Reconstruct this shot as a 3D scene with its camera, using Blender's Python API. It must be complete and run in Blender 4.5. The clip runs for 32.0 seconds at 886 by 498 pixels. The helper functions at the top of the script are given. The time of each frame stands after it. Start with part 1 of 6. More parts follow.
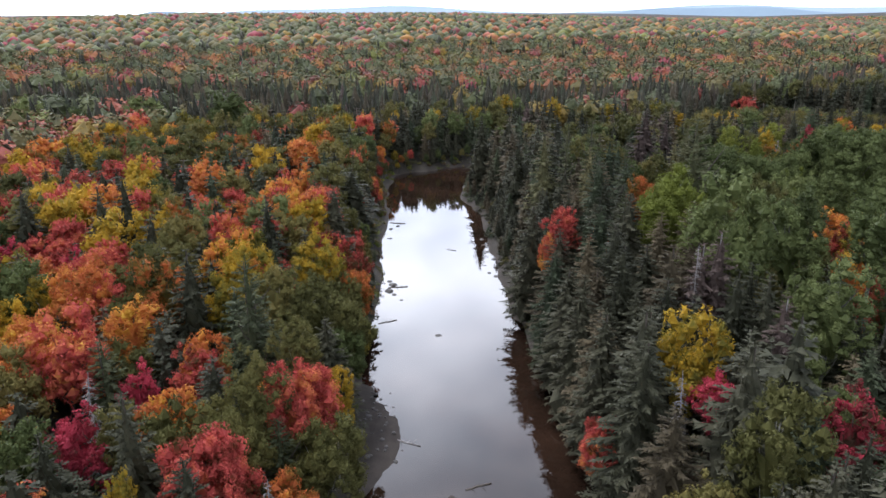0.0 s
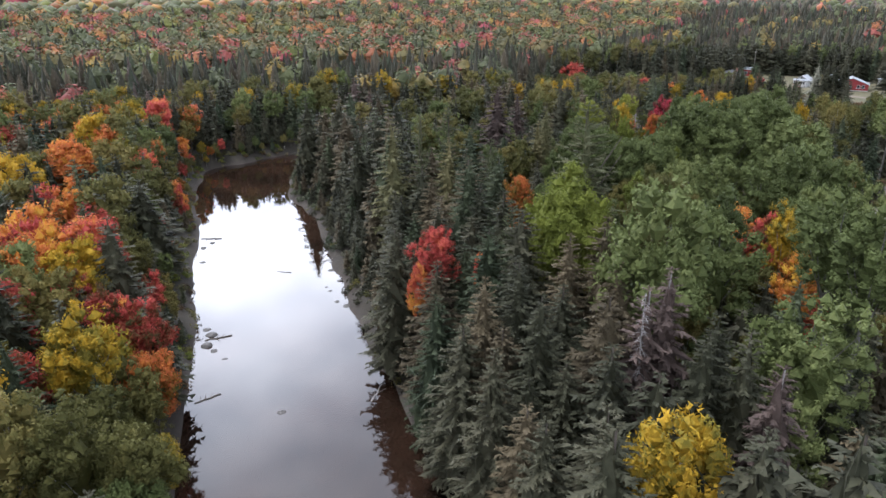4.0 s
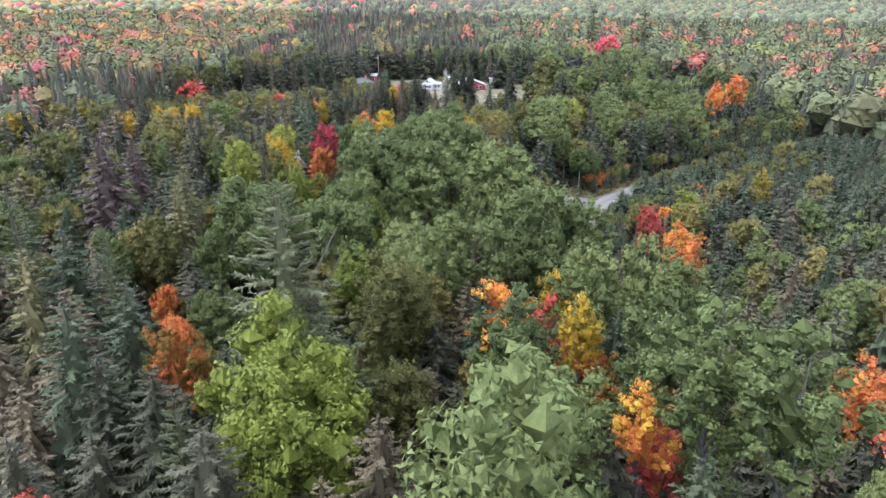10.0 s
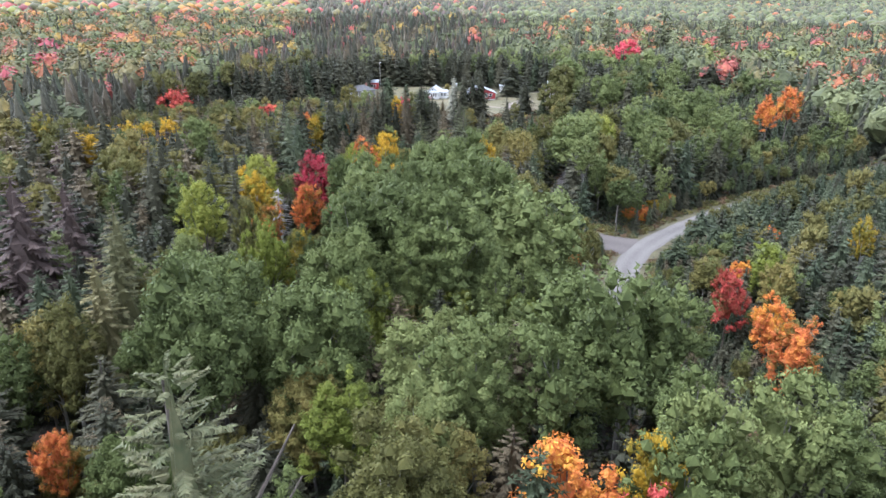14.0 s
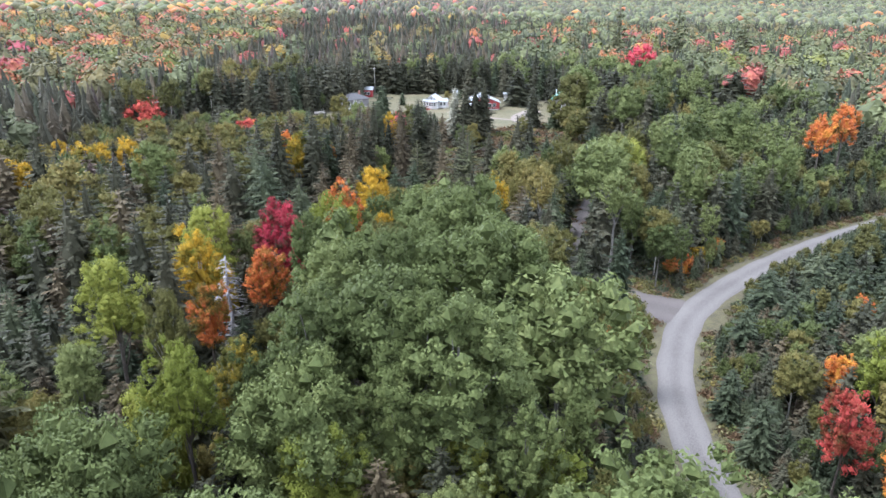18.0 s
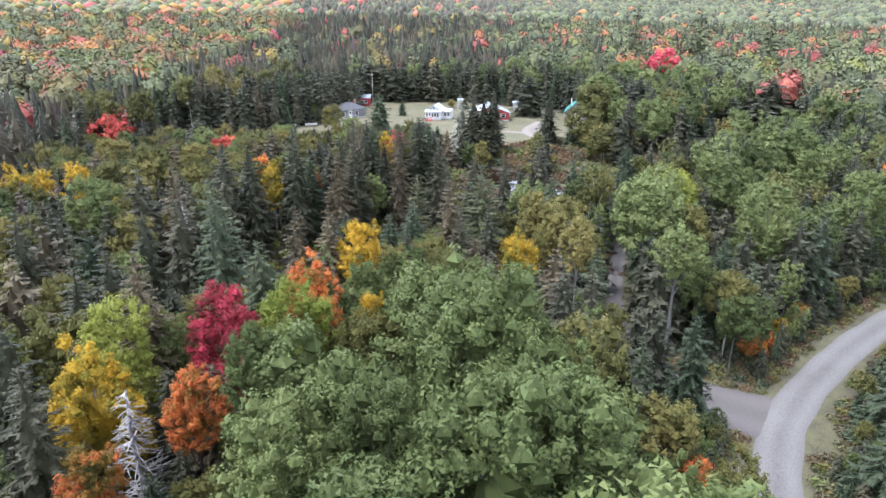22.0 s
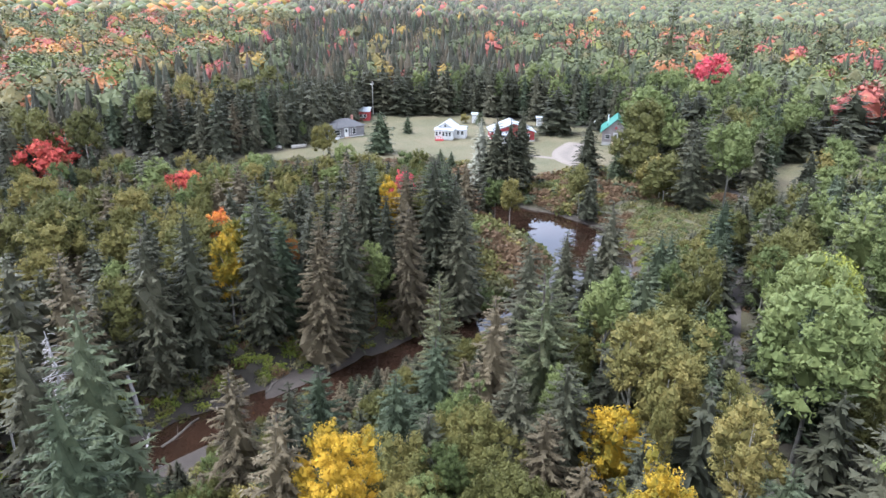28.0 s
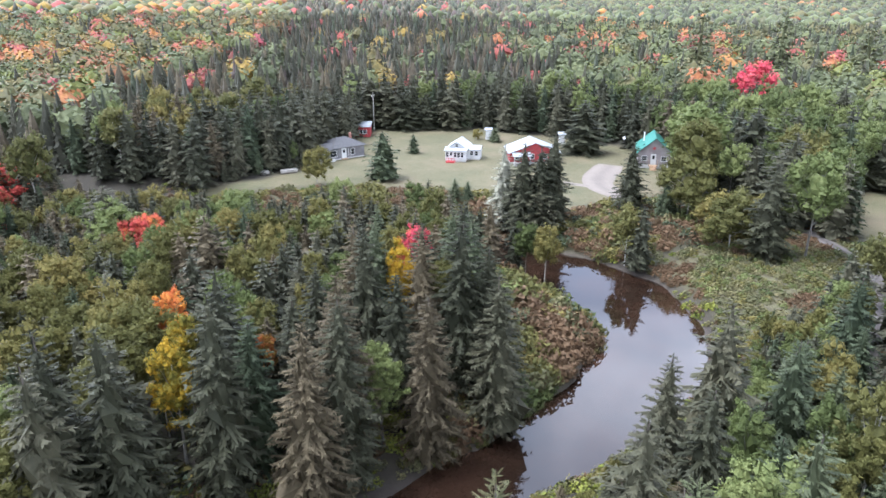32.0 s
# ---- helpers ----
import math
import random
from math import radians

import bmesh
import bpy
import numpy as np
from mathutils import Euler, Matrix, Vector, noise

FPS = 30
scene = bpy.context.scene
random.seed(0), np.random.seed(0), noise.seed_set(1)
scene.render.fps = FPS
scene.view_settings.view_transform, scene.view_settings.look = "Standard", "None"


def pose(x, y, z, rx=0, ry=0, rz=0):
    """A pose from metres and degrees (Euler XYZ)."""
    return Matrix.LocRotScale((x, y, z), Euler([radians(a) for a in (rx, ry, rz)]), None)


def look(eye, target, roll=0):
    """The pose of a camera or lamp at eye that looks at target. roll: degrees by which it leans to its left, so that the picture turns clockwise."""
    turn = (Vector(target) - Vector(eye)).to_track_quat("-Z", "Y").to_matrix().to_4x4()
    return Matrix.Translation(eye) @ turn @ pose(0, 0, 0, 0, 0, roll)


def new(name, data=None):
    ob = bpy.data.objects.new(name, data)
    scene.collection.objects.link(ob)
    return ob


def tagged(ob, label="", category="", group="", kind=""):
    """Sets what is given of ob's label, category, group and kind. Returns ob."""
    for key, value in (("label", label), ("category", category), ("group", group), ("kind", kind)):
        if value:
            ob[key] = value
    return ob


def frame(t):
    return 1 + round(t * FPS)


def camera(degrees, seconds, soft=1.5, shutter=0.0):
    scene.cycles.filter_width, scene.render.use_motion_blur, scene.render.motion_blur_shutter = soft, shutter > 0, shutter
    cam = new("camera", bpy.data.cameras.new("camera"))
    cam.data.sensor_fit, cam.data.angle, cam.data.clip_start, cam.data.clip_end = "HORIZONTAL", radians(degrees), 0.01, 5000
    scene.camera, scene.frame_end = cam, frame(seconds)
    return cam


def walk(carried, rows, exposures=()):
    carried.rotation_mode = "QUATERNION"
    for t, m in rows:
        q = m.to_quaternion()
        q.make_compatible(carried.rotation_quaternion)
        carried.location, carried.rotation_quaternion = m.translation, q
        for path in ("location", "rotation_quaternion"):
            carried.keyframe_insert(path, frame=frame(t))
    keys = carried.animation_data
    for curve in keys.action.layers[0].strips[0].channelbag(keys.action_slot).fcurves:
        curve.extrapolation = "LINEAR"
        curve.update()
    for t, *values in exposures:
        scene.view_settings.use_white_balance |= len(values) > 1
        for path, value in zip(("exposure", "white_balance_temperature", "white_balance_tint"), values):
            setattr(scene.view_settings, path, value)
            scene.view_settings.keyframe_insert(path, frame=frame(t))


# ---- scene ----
cam = camera(66.3, 32.0, soft=1.55)

# seconds, eye, heading (degrees to the left of +y), pitch, lean
PATH = [
    (0, (-0.00, -0.00, 38.00), -0.03, -18.48, -0.28),
    (0.5, (-0.12, 2.78, 37.88), -0.04, -19.67, -0.31),
    (1, (-0.22, 5.57, 37.75), -0.04, -20.81, -0.30),
    (1.5, (-0.27, 8.41, 37.68), -0.03, -21.28, -0.33),
    (2, (-0.26, 11.26, 37.62), -0.00, -21.28, -0.38),
    (2.5, (-0.24, 14.16, 37.56), -3.37, -21.26, -0.32),
    (3, (-0.24, 17.05, 37.46), -7.40, -21.26, -0.27),
    (3.5, (-0.20, 19.88, 37.41), -10.78, -21.20, -0.22),
    (4, (-0.06, 22.64, 37.41), -15.22, -21.19, -0.17),
    (4.5, (0.18, 25.32, 37.45), -19.53, -21.19, -0.14),
    (6.5, (2.57, 35.66, 37.14), -34.81, -21.01, -0.14),
    (7, (3.43, 38.01, 37.07), -38.49, -21.00, -0.11),
    (7.5, (4.38, 40.30, 37.01), -42.39, -20.94, -0.09),
    (8, (5.46, 42.54, 36.90), -46.07, -20.90, -0.09),
    (8.5, (6.66, 44.75, 36.80), -47.09, -20.83, -0.06),
    (9, (7.99, 46.86, 36.73), -46.70, -20.81, -0.02),
    (9.5, (9.43, 48.92, 36.71), -46.44, -20.76, -0.07),
    (10, (10.95, 50.93, 36.70), -46.37, -20.72, -0.15),
    (10.5, (12.53, 52.92, 36.65), -46.33, -20.70, -0.15),
    (11, (14.14, 54.87, 36.57), -46.32, -20.71, -0.10),
    (11.5, (15.83, 56.85, 36.49), -46.31, -20.67, -0.13),
    (12, (17.55, 58.77, 36.45), -46.27, -20.67, -0.11),
    (12.5, (19.26, 60.65, 36.45), -46.25, -20.63, -0.08),
    (13, (21.00, 62.49, 36.45), -46.24, -20.64, -0.06),
    (13.5, (22.81, 64.32, 36.45), -46.22, -20.65, -0.05),
    (14, (24.64, 66.15, 36.43), -46.21, -20.63, -0.05),
    (14.5, (26.49, 67.96, 36.39), -46.23, -20.64, 0.02),
    (16.5, (33.45, 74.77, 36.52), -46.30, -20.66, 0.09),
    (17, (35.24, 76.53, 36.62), -46.33, -20.68, 0.09),
    (17.5, (37.04, 78.31, 36.71), -46.36, -20.70, 0.11),
    (18, (38.85, 80.12, 36.77), -46.35, -20.68, 0.08),
    (18.5, (40.64, 81.89, 36.80), -46.35, -20.73, 0.10),
    (19, (42.45, 83.66, 36.83), -46.34, -20.72, 0.11),
    (19.5, (44.27, 85.42, 36.86), -46.31, -20.71, 0.09),
    (20, (46.08, 87.20, 36.86), -46.28, -20.69, 0.02),
    (20.5, (47.86, 89.01, 36.83), -46.24, -20.69, -0.02),
    (21, (49.67, 90.86, 36.78), -46.21, -20.70, -0.03),
    (21.5, (51.45, 92.74, 36.74), -46.20, -20.70, -0.02),
    (22, (53.21, 94.59, 36.71), -46.17, -20.71, 0.01),
    (22.5, (54.93, 96.44, 36.65), -46.16, -20.73, 0.02),
    (23, (56.70, 98.35, 36.57), -46.10, -20.75, 0.04),
    (23.5, (58.45, 100.28, 36.49), -46.09, -20.75, 0.07),
    (24, (60.16, 102.20, 36.42), -46.09, -20.75, 0.13),
    (24.5, (61.80, 104.15, 36.36), -46.10, -20.81, 0.18),
    (25, (63.51, 106.17, 36.30), -46.09, -20.78, 0.26),
    (25.5, (65.21, 108.23, 36.25), -46.11, -20.77, 0.28),
    (27.5, (72.36, 116.25, 36.15), -46.02, -20.77, 0.12),
    (28, (74.09, 118.31, 36.12), -46.04, -20.78, 0.10),
    (28.5, (75.81, 120.40, 36.10), -46.06, -20.78, 0.08),
    (29, (77.56, 122.50, 36.12), -46.08, -20.77, 0.10),
    (29.5, (79.32, 124.60, 36.17), -46.09, -20.77, 0.06),
    (30, (81.09, 126.70, 36.23), -46.12, -20.77, 0.05),
    (30.5, (82.83, 128.80, 36.26), -46.13, -20.78, 0.06),
    (31, (84.56, 130.95, 36.29), -46.13, -20.81, 0.02),
    (31.5, (86.28, 133.14, 36.34), -46.11, -20.83, -0.01),
    (32, (88.00, 135.29, 36.37), -46.08, -20.85, -0.08),
]


def aim(eye, heading, pitch, lean):
    h, p = radians(heading), radians(pitch)
    ahead = Vector((-math.sin(h) * math.cos(p), math.cos(h) * math.cos(p), math.sin(p)))
    return look(eye, Vector(eye) + ahead * 10, lean)


EXPOSURES = [(0, 0.65, 5850, 14), (2, 1.0, 5850, 14), (4.5, 1.0, 5800, 14), (6.5, 1.6, 5600, 15), (9, 1.8, 5500, 15), (32, 1.85, 5500, 14)]
walk(cam, [(t, aim(eye, h, p, r)) for t, eye, h, p, r in PATH], EXPOSURES)

# ---- sky and sun ----
THIN_CLOUD = (-0.14, 0.98, 0.12)  # where the cloud is thinnest and brightest
world = bpy.data.worlds.new("overcast_sky")
scene.world = world
world.use_nodes = True
wn, wl = world.node_tree.nodes, world.node_tree.links
wn.clear()
w_out = wn.new("ShaderNodeOutputWorld")
w_mix = wn.new("ShaderNodeMixShader")
w_sky = wn.new("ShaderNodeBackground")
w_cloud = wn.new("ShaderNodeBackground")
sky = wn.new("ShaderNodeTexSky")
sky.sky_type = "NISHITA"
sky.sun_disc = False
sky.sun_elevation, sky.sun_rotation = radians(66), radians(-41)
w_sky.inputs["Strength"].default_value = 0.12
wl.new(sky.outputs[0], w_sky.inputs["Color"])
w_co = wn.new("ShaderNodeTexCoord")
w_map = wn.new("ShaderNodeMapping")
w_map.inputs["Scale"].default_value = (1.0, 1.0, 1.7)
w_noise = wn.new("ShaderNodeTexNoise")
w_noise.inputs["Scale"].default_value = 2.6
w_noise.inputs["Detail"].default_value = 5.0
w_noise.inputs["Roughness"].default_value = 0.5
w_ramp = wn.new("ShaderNodeValToRGB")
w_ramp.color_ramp.elements[0].position, w_ramp.color_ramp.elements[0].color = 0.36, (0.34, 0.37, 0.43, 1)
w_ramp.color_ramp.elements[1].position, w_ramp.color_ramp.elements[1].color = 0.64, (1.0, 1.0, 1.0, 1)
wl.new(w_co.outputs["Generated"], w_map.inputs["Vector"])
wl.new(w_map.outputs[0], w_noise.inputs["Vector"])
wl.new(w_noise.outputs["Fac"], w_ramp.inputs["Fac"])
w_sep = wn.new("ShaderNodeSeparateXYZ")
wl.new(w_co.outputs["Generated"], w_sep.inputs[0])
w_low = wn.new("ShaderNodeMapRange")  # cloud is thinner and brighter low in the sky
w_low.inputs["From Min"].default_value, w_low.inputs["From Max"].default_value = 0.1, 0.75
w_low.inputs["To Min"].default_value, w_low.inputs["To Max"].default_value = 1.15, 0.75
wl.new(w_sep.outputs["Z"], w_low.inputs["Value"])
w_mul = wn.new("ShaderNodeVectorMath")
w_mul.operation = "SCALE"
wl.new(w_ramp.outputs["Color"], w_mul.inputs[0])
# a wide bright patch of thin cloud under the hidden sun
w_dot = wn.new("ShaderNodeVectorMath")
w_dot.operation = "DOT_PRODUCT"
w_dot.inputs[1].default_value = THIN_CLOUD
wl.new(w_co.outputs["Generated"], w_dot.inputs[0])
w_glow = wn.new("ShaderNodeMapRange")
w_glow.interpolation_type = "SMOOTHSTEP"
w_glow.inputs["From Min"].default_value, w_glow.inputs["From Max"].default_value = 0.8, 1.0
w_glow.inputs["To Min"].default_value, w_glow.inputs["To Max"].default_value = 0.0, 1.8
wl.new(w_dot.outputs["Value"], w_glow.inputs["Value"])
w_sum = wn.new("ShaderNodeMath")
wl.new(w_low.outputs[0], w_sum.inputs[0])
wl.new(w_glow.outputs[0], w_sum.inputs[1])
wl.new(w_sum.outputs[0], w_mul.inputs["Scale"])
wl.new(w_mul.outputs[0], w_cloud.inputs["Color"])
w_cloud.inputs["Strength"].default_value = 1.45
w_mix.inputs["Fac"].default_value = 0.9
wl.new(w_sky.outputs[0], w_mix.inputs[1])
wl.new(w_cloud.outputs[0], w_mix.inputs[2])
wl.new(w_mix.outputs[0], w_out.inputs["Surface"])

sun_data = bpy.data.lights.new("sun", "SUN")
sun_data.energy, sun_data.angle, sun_data.color = 2.3, radians(26), (1.0, 0.965, 0.91)
sun = new("sun", sun_data)
sun.matrix_world = look((0, 0, 100), (26, -30, 10))


# ---- materials ----
def node_mat(name):
    m = bpy.data.materials.new(name)
    m.use_nodes = True
    t = m.node_tree
    return m, t.nodes, t.links, t.nodes["Principled BSDF"]


def ramp_node(n, stops):
    r = n.new("ShaderNodeValToRGB")
    e = r.color_ramp.elements
    while len(e) < len(stops):
        e.new(0.5)
    for k, (p, c) in enumerate(stops):
        e[k].position, e[k].color = p, (*c, 1)
    return r


def noise_node(n, l, scale, detail=4.0, vector=None, rough=0.55):
    t = n.new("ShaderNodeTexNoise")
    t.inputs["Scale"].default_value, t.inputs["Detail"].default_value = scale, detail
    t.inputs["Roughness"].default_value = rough
    if vector is None:
        g = n.new("ShaderNodeNewGeometry")
        vector = g.outputs["Position"]
    l.new(vector, t.inputs["Vector"])
    return t


def surface(name, dark, light, scale=1.0, rough=0.8, metal=0.0, bump=0.2, fine=12.0):
    """Two-scale mottled surface in world space."""
    m, n, l, b = node_mat(name)
    big, small = noise_node(n, l, scale), noise_node(n, l, scale * fine)
    mix = n.new("ShaderNodeMix")
    mix.data_type = "FLOAT"
    mix.inputs[0].default_value = 0.45
    l.new(big.outputs["Fac"], mix.inputs[2])
    l.new(small.outputs["Fac"], mix.inputs[3])
    r = ramp_node(n, [(0.3, dark), (0.7, light)])
    l.new(mix.outputs[0], r.inputs["Fac"])
    l.new(r.outputs["Color"], b.inputs["Base Color"])
    b.inputs["Roughness"].default_value, b.inputs["Metallic"].default_value = rough, metal
    if bump:
        bp = n.new("ShaderNodeBump")
        bp.inputs["Strength"].default_value, bp.inputs["Distance"].default_value = bump, 0.05
        l.new(small.outputs["Fac"], bp.inputs["Height"])
        l.new(bp.outputs["Normal"], b.inputs["Normal"])
    return m


def foliage(name, stops, glow=0.3, far=False, mottle=0.7):
    """Leaves: the hue differs from tree to tree, from branch to branch and a little from leaf to leaf."""
    m, n, l, b = node_mat(name)
    if far:
        src = n.new("ShaderNodeAttribute")
        src.attribute_name = "tint"
        fac = src.outputs["Fac"]
    else:
        src = n.new("ShaderNodeObjectInfo")
        fac = src.outputs["Random"]
    g = n.new("ShaderNodeNewGeometry")
    terms = [(fac, 0.55), (g.outputs["Random Per Island"], 0.14), (noise_node(n, l, 0.55, 3.0).outputs["Fac"], mottle), (noise_node(n, l, 4.5, 3.0).outputs["Fac"], 0.5)]
    total = None
    for out, share in terms:
        add = n.new("ShaderNodeMath")
        add.operation = "MULTIPLY_ADD"
        l.new(out, add.inputs[0])
        add.inputs[1].default_value = share
        if total is None:
            add.inputs[2].default_value = -0.095 - mottle / 2
        else:
            l.new(total, add.inputs[2])
        total = add.outputs[0]
    r = ramp_node(n, stops)
    l.new(total, r.inputs["Fac"])
    l.new(r.outputs["Color"], b.inputs["Base Color"])
    b.inputs["Roughness"].default_value = 0.6
    b.inputs["Specular IOR Level"].default_value = 0.1
    if far:
        b.inputs["Sheen Weight"].default_value, b.inputs["Sheen Roughness"].default_value = 0.02, 0.6
    if glow:
        tr = n.new("ShaderNodeBsdfTranslucent")
        l.new(r.outputs["Color"], tr.inputs["Color"])
        mx = n.new("ShaderNodeMixShader")
        mx.inputs["Fac"].default_value = glow
        l.new(b.outputs[0], mx.inputs[1])
        l.new(tr.outputs[0], mx.inputs[2])
        l.new(mx.outputs[0], n["Material Output"].inputs["Surface"])
    return m


# hue, with its ramp of base colours and a word for labels
HUES = {
    "spruce": ([(0.0, (0.020, 0.022, 0.013)), (0.5, (0.046, 0.047, 0.028)), (1.0, (0.082, 0.076, 0.047))], 0.06),
    "fir": ([(0.0, (0.021, 0.030, 0.017)), (0.5, (0.052, 0.064, 0.035)), (1.0, (0.098, 0.108, 0.058))], 0.08),
    "brown": ([(0.0, (0.044, 0.036, 0.022)), (0.5, (0.088, 0.071, 0.042)), (1.0, (0.140, 0.112, 0.066))], 0.08),
    "pine": ([(0.0, (0.042, 0.050, 0.025)), (0.5, (0.082, 0.092, 0.046)), (1.0, (0.145, 0.132, 0.068))], 0.1),
    "larch": ([(0.0, (0.062, 0.068, 0.032)), (0.5, (0.125, 0.118, 0.055)), (1.0, (0.200, 0.170, 0.080))], 0.15),
    "green": ([(0.0, (0.036, 0.047, 0.016)), (0.5, (0.091, 0.112, 0.037)), (1.0, (0.188, 0.206, 0.074))], 0.2),
    "lime": ([(0.0, (0.060, 0.078, 0.014)), (0.5, (0.142, 0.162, 0.028)), (1.0, (0.250, 0.255, 0.050))], 0.2),
    "olive": ([(0.0, (0.042, 0.046, 0.014)), (0.5, (0.106, 0.102, 0.032)), (1.0, (0.215, 0.168, 0.052))], 0.2),
    "yellow": ([(0.0, (0.062, 0.070, 0.018)), (0.4, (0.17, 0.14, 0.022)), (0.7, (0.38, 0.24, 0.020)), (1.0, (0.54, 0.34, 0.035))], 0.25),
    "orange": ([(0.0, (0.065, 0.070, 0.020)), (0.25, (0.20, 0.11, 0.022)), (0.45, (0.43, 0.115, 0.040)), (0.7, (0.54, 0.21, 0.045)), (1.0, (0.60, 0.38, 0.05))], 0.25),
    "red": ([(0.0, (0.060, 0.055, 0.020)), (0.25, (0.19, 0.045, 0.025)), (0.5, (0.44, 0.075, 0.068)), (0.75, (0.54, 0.15, 0.07)), (1.0, (0.60, 0.32, 0.06))], 0.25),
    "crimson": ([(0.0, (0.06, 0.035, 0.020)), (0.25, (0.24, 0.028, 0.040)), (0.6, (0.44, 0.052, 0.082)), (1.0, (0.56, 0.12, 0.12))], 0.25),
    "rust": ([(0.0, (0.064, 0.046, 0.022)), (0.5, (0.120, 0.075, 0.042)), (1.0, (0.190, 0.125, 0.070))], 0.25),
    "silver": ([(0.0, (0.10, 0.10, 0.07)), (0.5, (0.19, 0.19, 0.14)), (1.0, (0.30, 0.29, 0.22))], 0.1),
    "purple": ([(0.0, (0.046, 0.034, 0.030)), (0.5, (0.090, 0.066, 0.056)), (1.0, (0.140, 0.102, 0.086))], 0.1),
}
TURNING = ("yellow", "orange", "red", "crimson")
LEAF = {k: foliage("leaves_" + k, s, g, False, 1.6 if k in TURNING else 0.7) for k, (s, g) in HUES.items()}
LEAF_WOODS = {k: foliage("woods_leaves_" + k, s, g, True, 1.4 if k in TURNING else 0.7) for k, (s, g) in HUES.items()}


def twig_haze_mix(stops, share):
    """A crown seen from afar: leaves greyed by twigs, bark and undergrowth, with haze and crown shade mixed into the
    colour.
    """
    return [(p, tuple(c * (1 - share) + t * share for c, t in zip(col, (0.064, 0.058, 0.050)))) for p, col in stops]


# far hues carry painted-in haze and self-shade as well as twig grey
LEAF_FAR = {k: foliage("distant_leaves_" + k, twig_haze_mix(s, 0.22 if k in ("spruce", "fir", "brown", "pine", "purple") else 0.5 if k in TURNING else 0.36), 0.0, True) for k, (s, g) in HUES.items()}
BARK = surface("bark_brown", (0.035, 0.028, 0.022), (0.12, 0.10, 0.08), 3.0)
BARK_PALE = surface("bark_pale", (0.16, 0.15, 0.13), (0.42, 0.40, 0.36), 3.0)
BARK_GREY = surface("bark_grey", (0.05, 0.046, 0.04), (0.17, 0.16, 0.14), 3.0)
BARK_DEAD = surface("bark_dead", (0.14, 0.125, 0.12), (0.36, 0.34, 0.32), 3.0)


# ---- the lie of the land ----
# river: middle line and half width
RIVER = [(6, -60, 11), (4, 10, 11), (2.5, 47, 10.8), (1.5, 65, 10.6), (0.4, 78, 10), (0, 97, 9.2), (-1.5, 119, 9.8), (-1.6, 134, 9.5),
         (-4.5, 152, 8.4), (-3, 170, 9.5), (4, 178, 6), (20, 186, 4.5), (45, 184, 4), (70, 172, 4), (91, 167, 3.6), (101, 167.5, 3.6),
         (112, 165.3, 3.6), (124, 162.6, 3.8), (136, 161.2, 5.2), (148, 162.5, 5.6), (155, 166.5, 6), (160.5, 174.5, 7.2),
         (162, 182, 6.4), (162, 190, 5.6), (159, 198.5, 4.6), (154, 214, 4.5), (146, 227, 4.2), (135, 248, 4.2), (118, 275, 4), (90, 330, 4)]
ROAD = [(58, 40, 1.9), (64, 66, 1.9), (74, 86, 1.9), (83.4, 95.7, 1.9), (91.2, 101.3, 1.9), (99.9, 105.4, 1.9), (107.5, 107.3, 2), (118, 107.4, 1.9),
        (127, 106.6, 1.9), (136, 105.2, 1.9), (147, 102.8, 1.9), (157, 100.2, 1.9), (185, 92, 1.9), (230, 78, 1.9)]
TRACK = [(107.0, 107.2, 4.6), (105.8, 111.5, 4.0), (105.6, 116.0, 2.8), (107.0, 120.6, 1.6), (110.0, 124.0, 1.25), (113.6, 126.5, 1.2), (118.5, 129.8, 1.2), (125, 133.6, 1.2), (141, 141, 1.2), (154, 145, 1.2), (170, 147, 1.2), (183, 151, 1.2), (190, 159, 1.2), (197, 168, 1.2), (194, 178, 1.2), (188, 184, 1.3)]
DRIVE = [(188, 183, 1.3), (190, 189, 1.8), (192, 195, 3.2), (196, 200, 3.6), (204, 203, 4.0), (211, 205, 3.0)]
DRIVE_B = [(193, 198, 1.2), (191.5, 204, 1.2), (189.5, 210, 0.9)]
LAWN = [(142.8, 249.8), (154.5, 247), (168, 248.5), (173, 254), (184, 257), (191.8, 265), (204.7, 268), (220.5, 248), (225.7, 228), (226.3, 214),
        (220, 196), (207, 188), (196, 186), (184.7, 191), (175.2, 194), (178, 203), (171, 219), (161, 232), (149, 240.7)]
LAWN_EAST = [(196, 157), (206, 162), (223, 163), (245, 161), (262, 152), (217, 143), (196, 144), (192, 151)]
MARSH = [(169, 174), (176, 171), (190, 162), (192, 150), (181, 149.5), (170, 150), (158, 152), (154, 156), (163, 163)]
POINT = [(154, 187), (151, 172.4), (146, 165.6), (139.5, 165.2), (131, 166.5), (121, 167), (126, 170.5), (131, 174.5), (142, 182), (148, 188)]
BELT = [(165, 198), (170, 176), (178, 171), (192, 166), (197, 186), (184, 191), (175, 194), (178, 203), (171, 219), (161, 232), (149, 241), (144, 240), (156, 222), (163, 208)]


def edge(x, y, line):
    """Metres from the edge of a band given by its middle line and half widths; negative inside."""
    x, y = np.asarray(x, float), np.asarray(y, float)
    best = np.full(x.shape, 1e9)
    for (ax, ay, aw), (bx, by, bw) in zip(line, line[1:]):
        dx, dy = bx - ax, by - ay
        t = np.clip(((x - ax) * dx + (y - ay) * dy) / (dx * dx + dy * dy), 0, 1)
        best = np.minimum(best, np.hypot(x - ax - t * dx, y - ay - t * dy) - (aw + t * (bw - aw)))
    return best


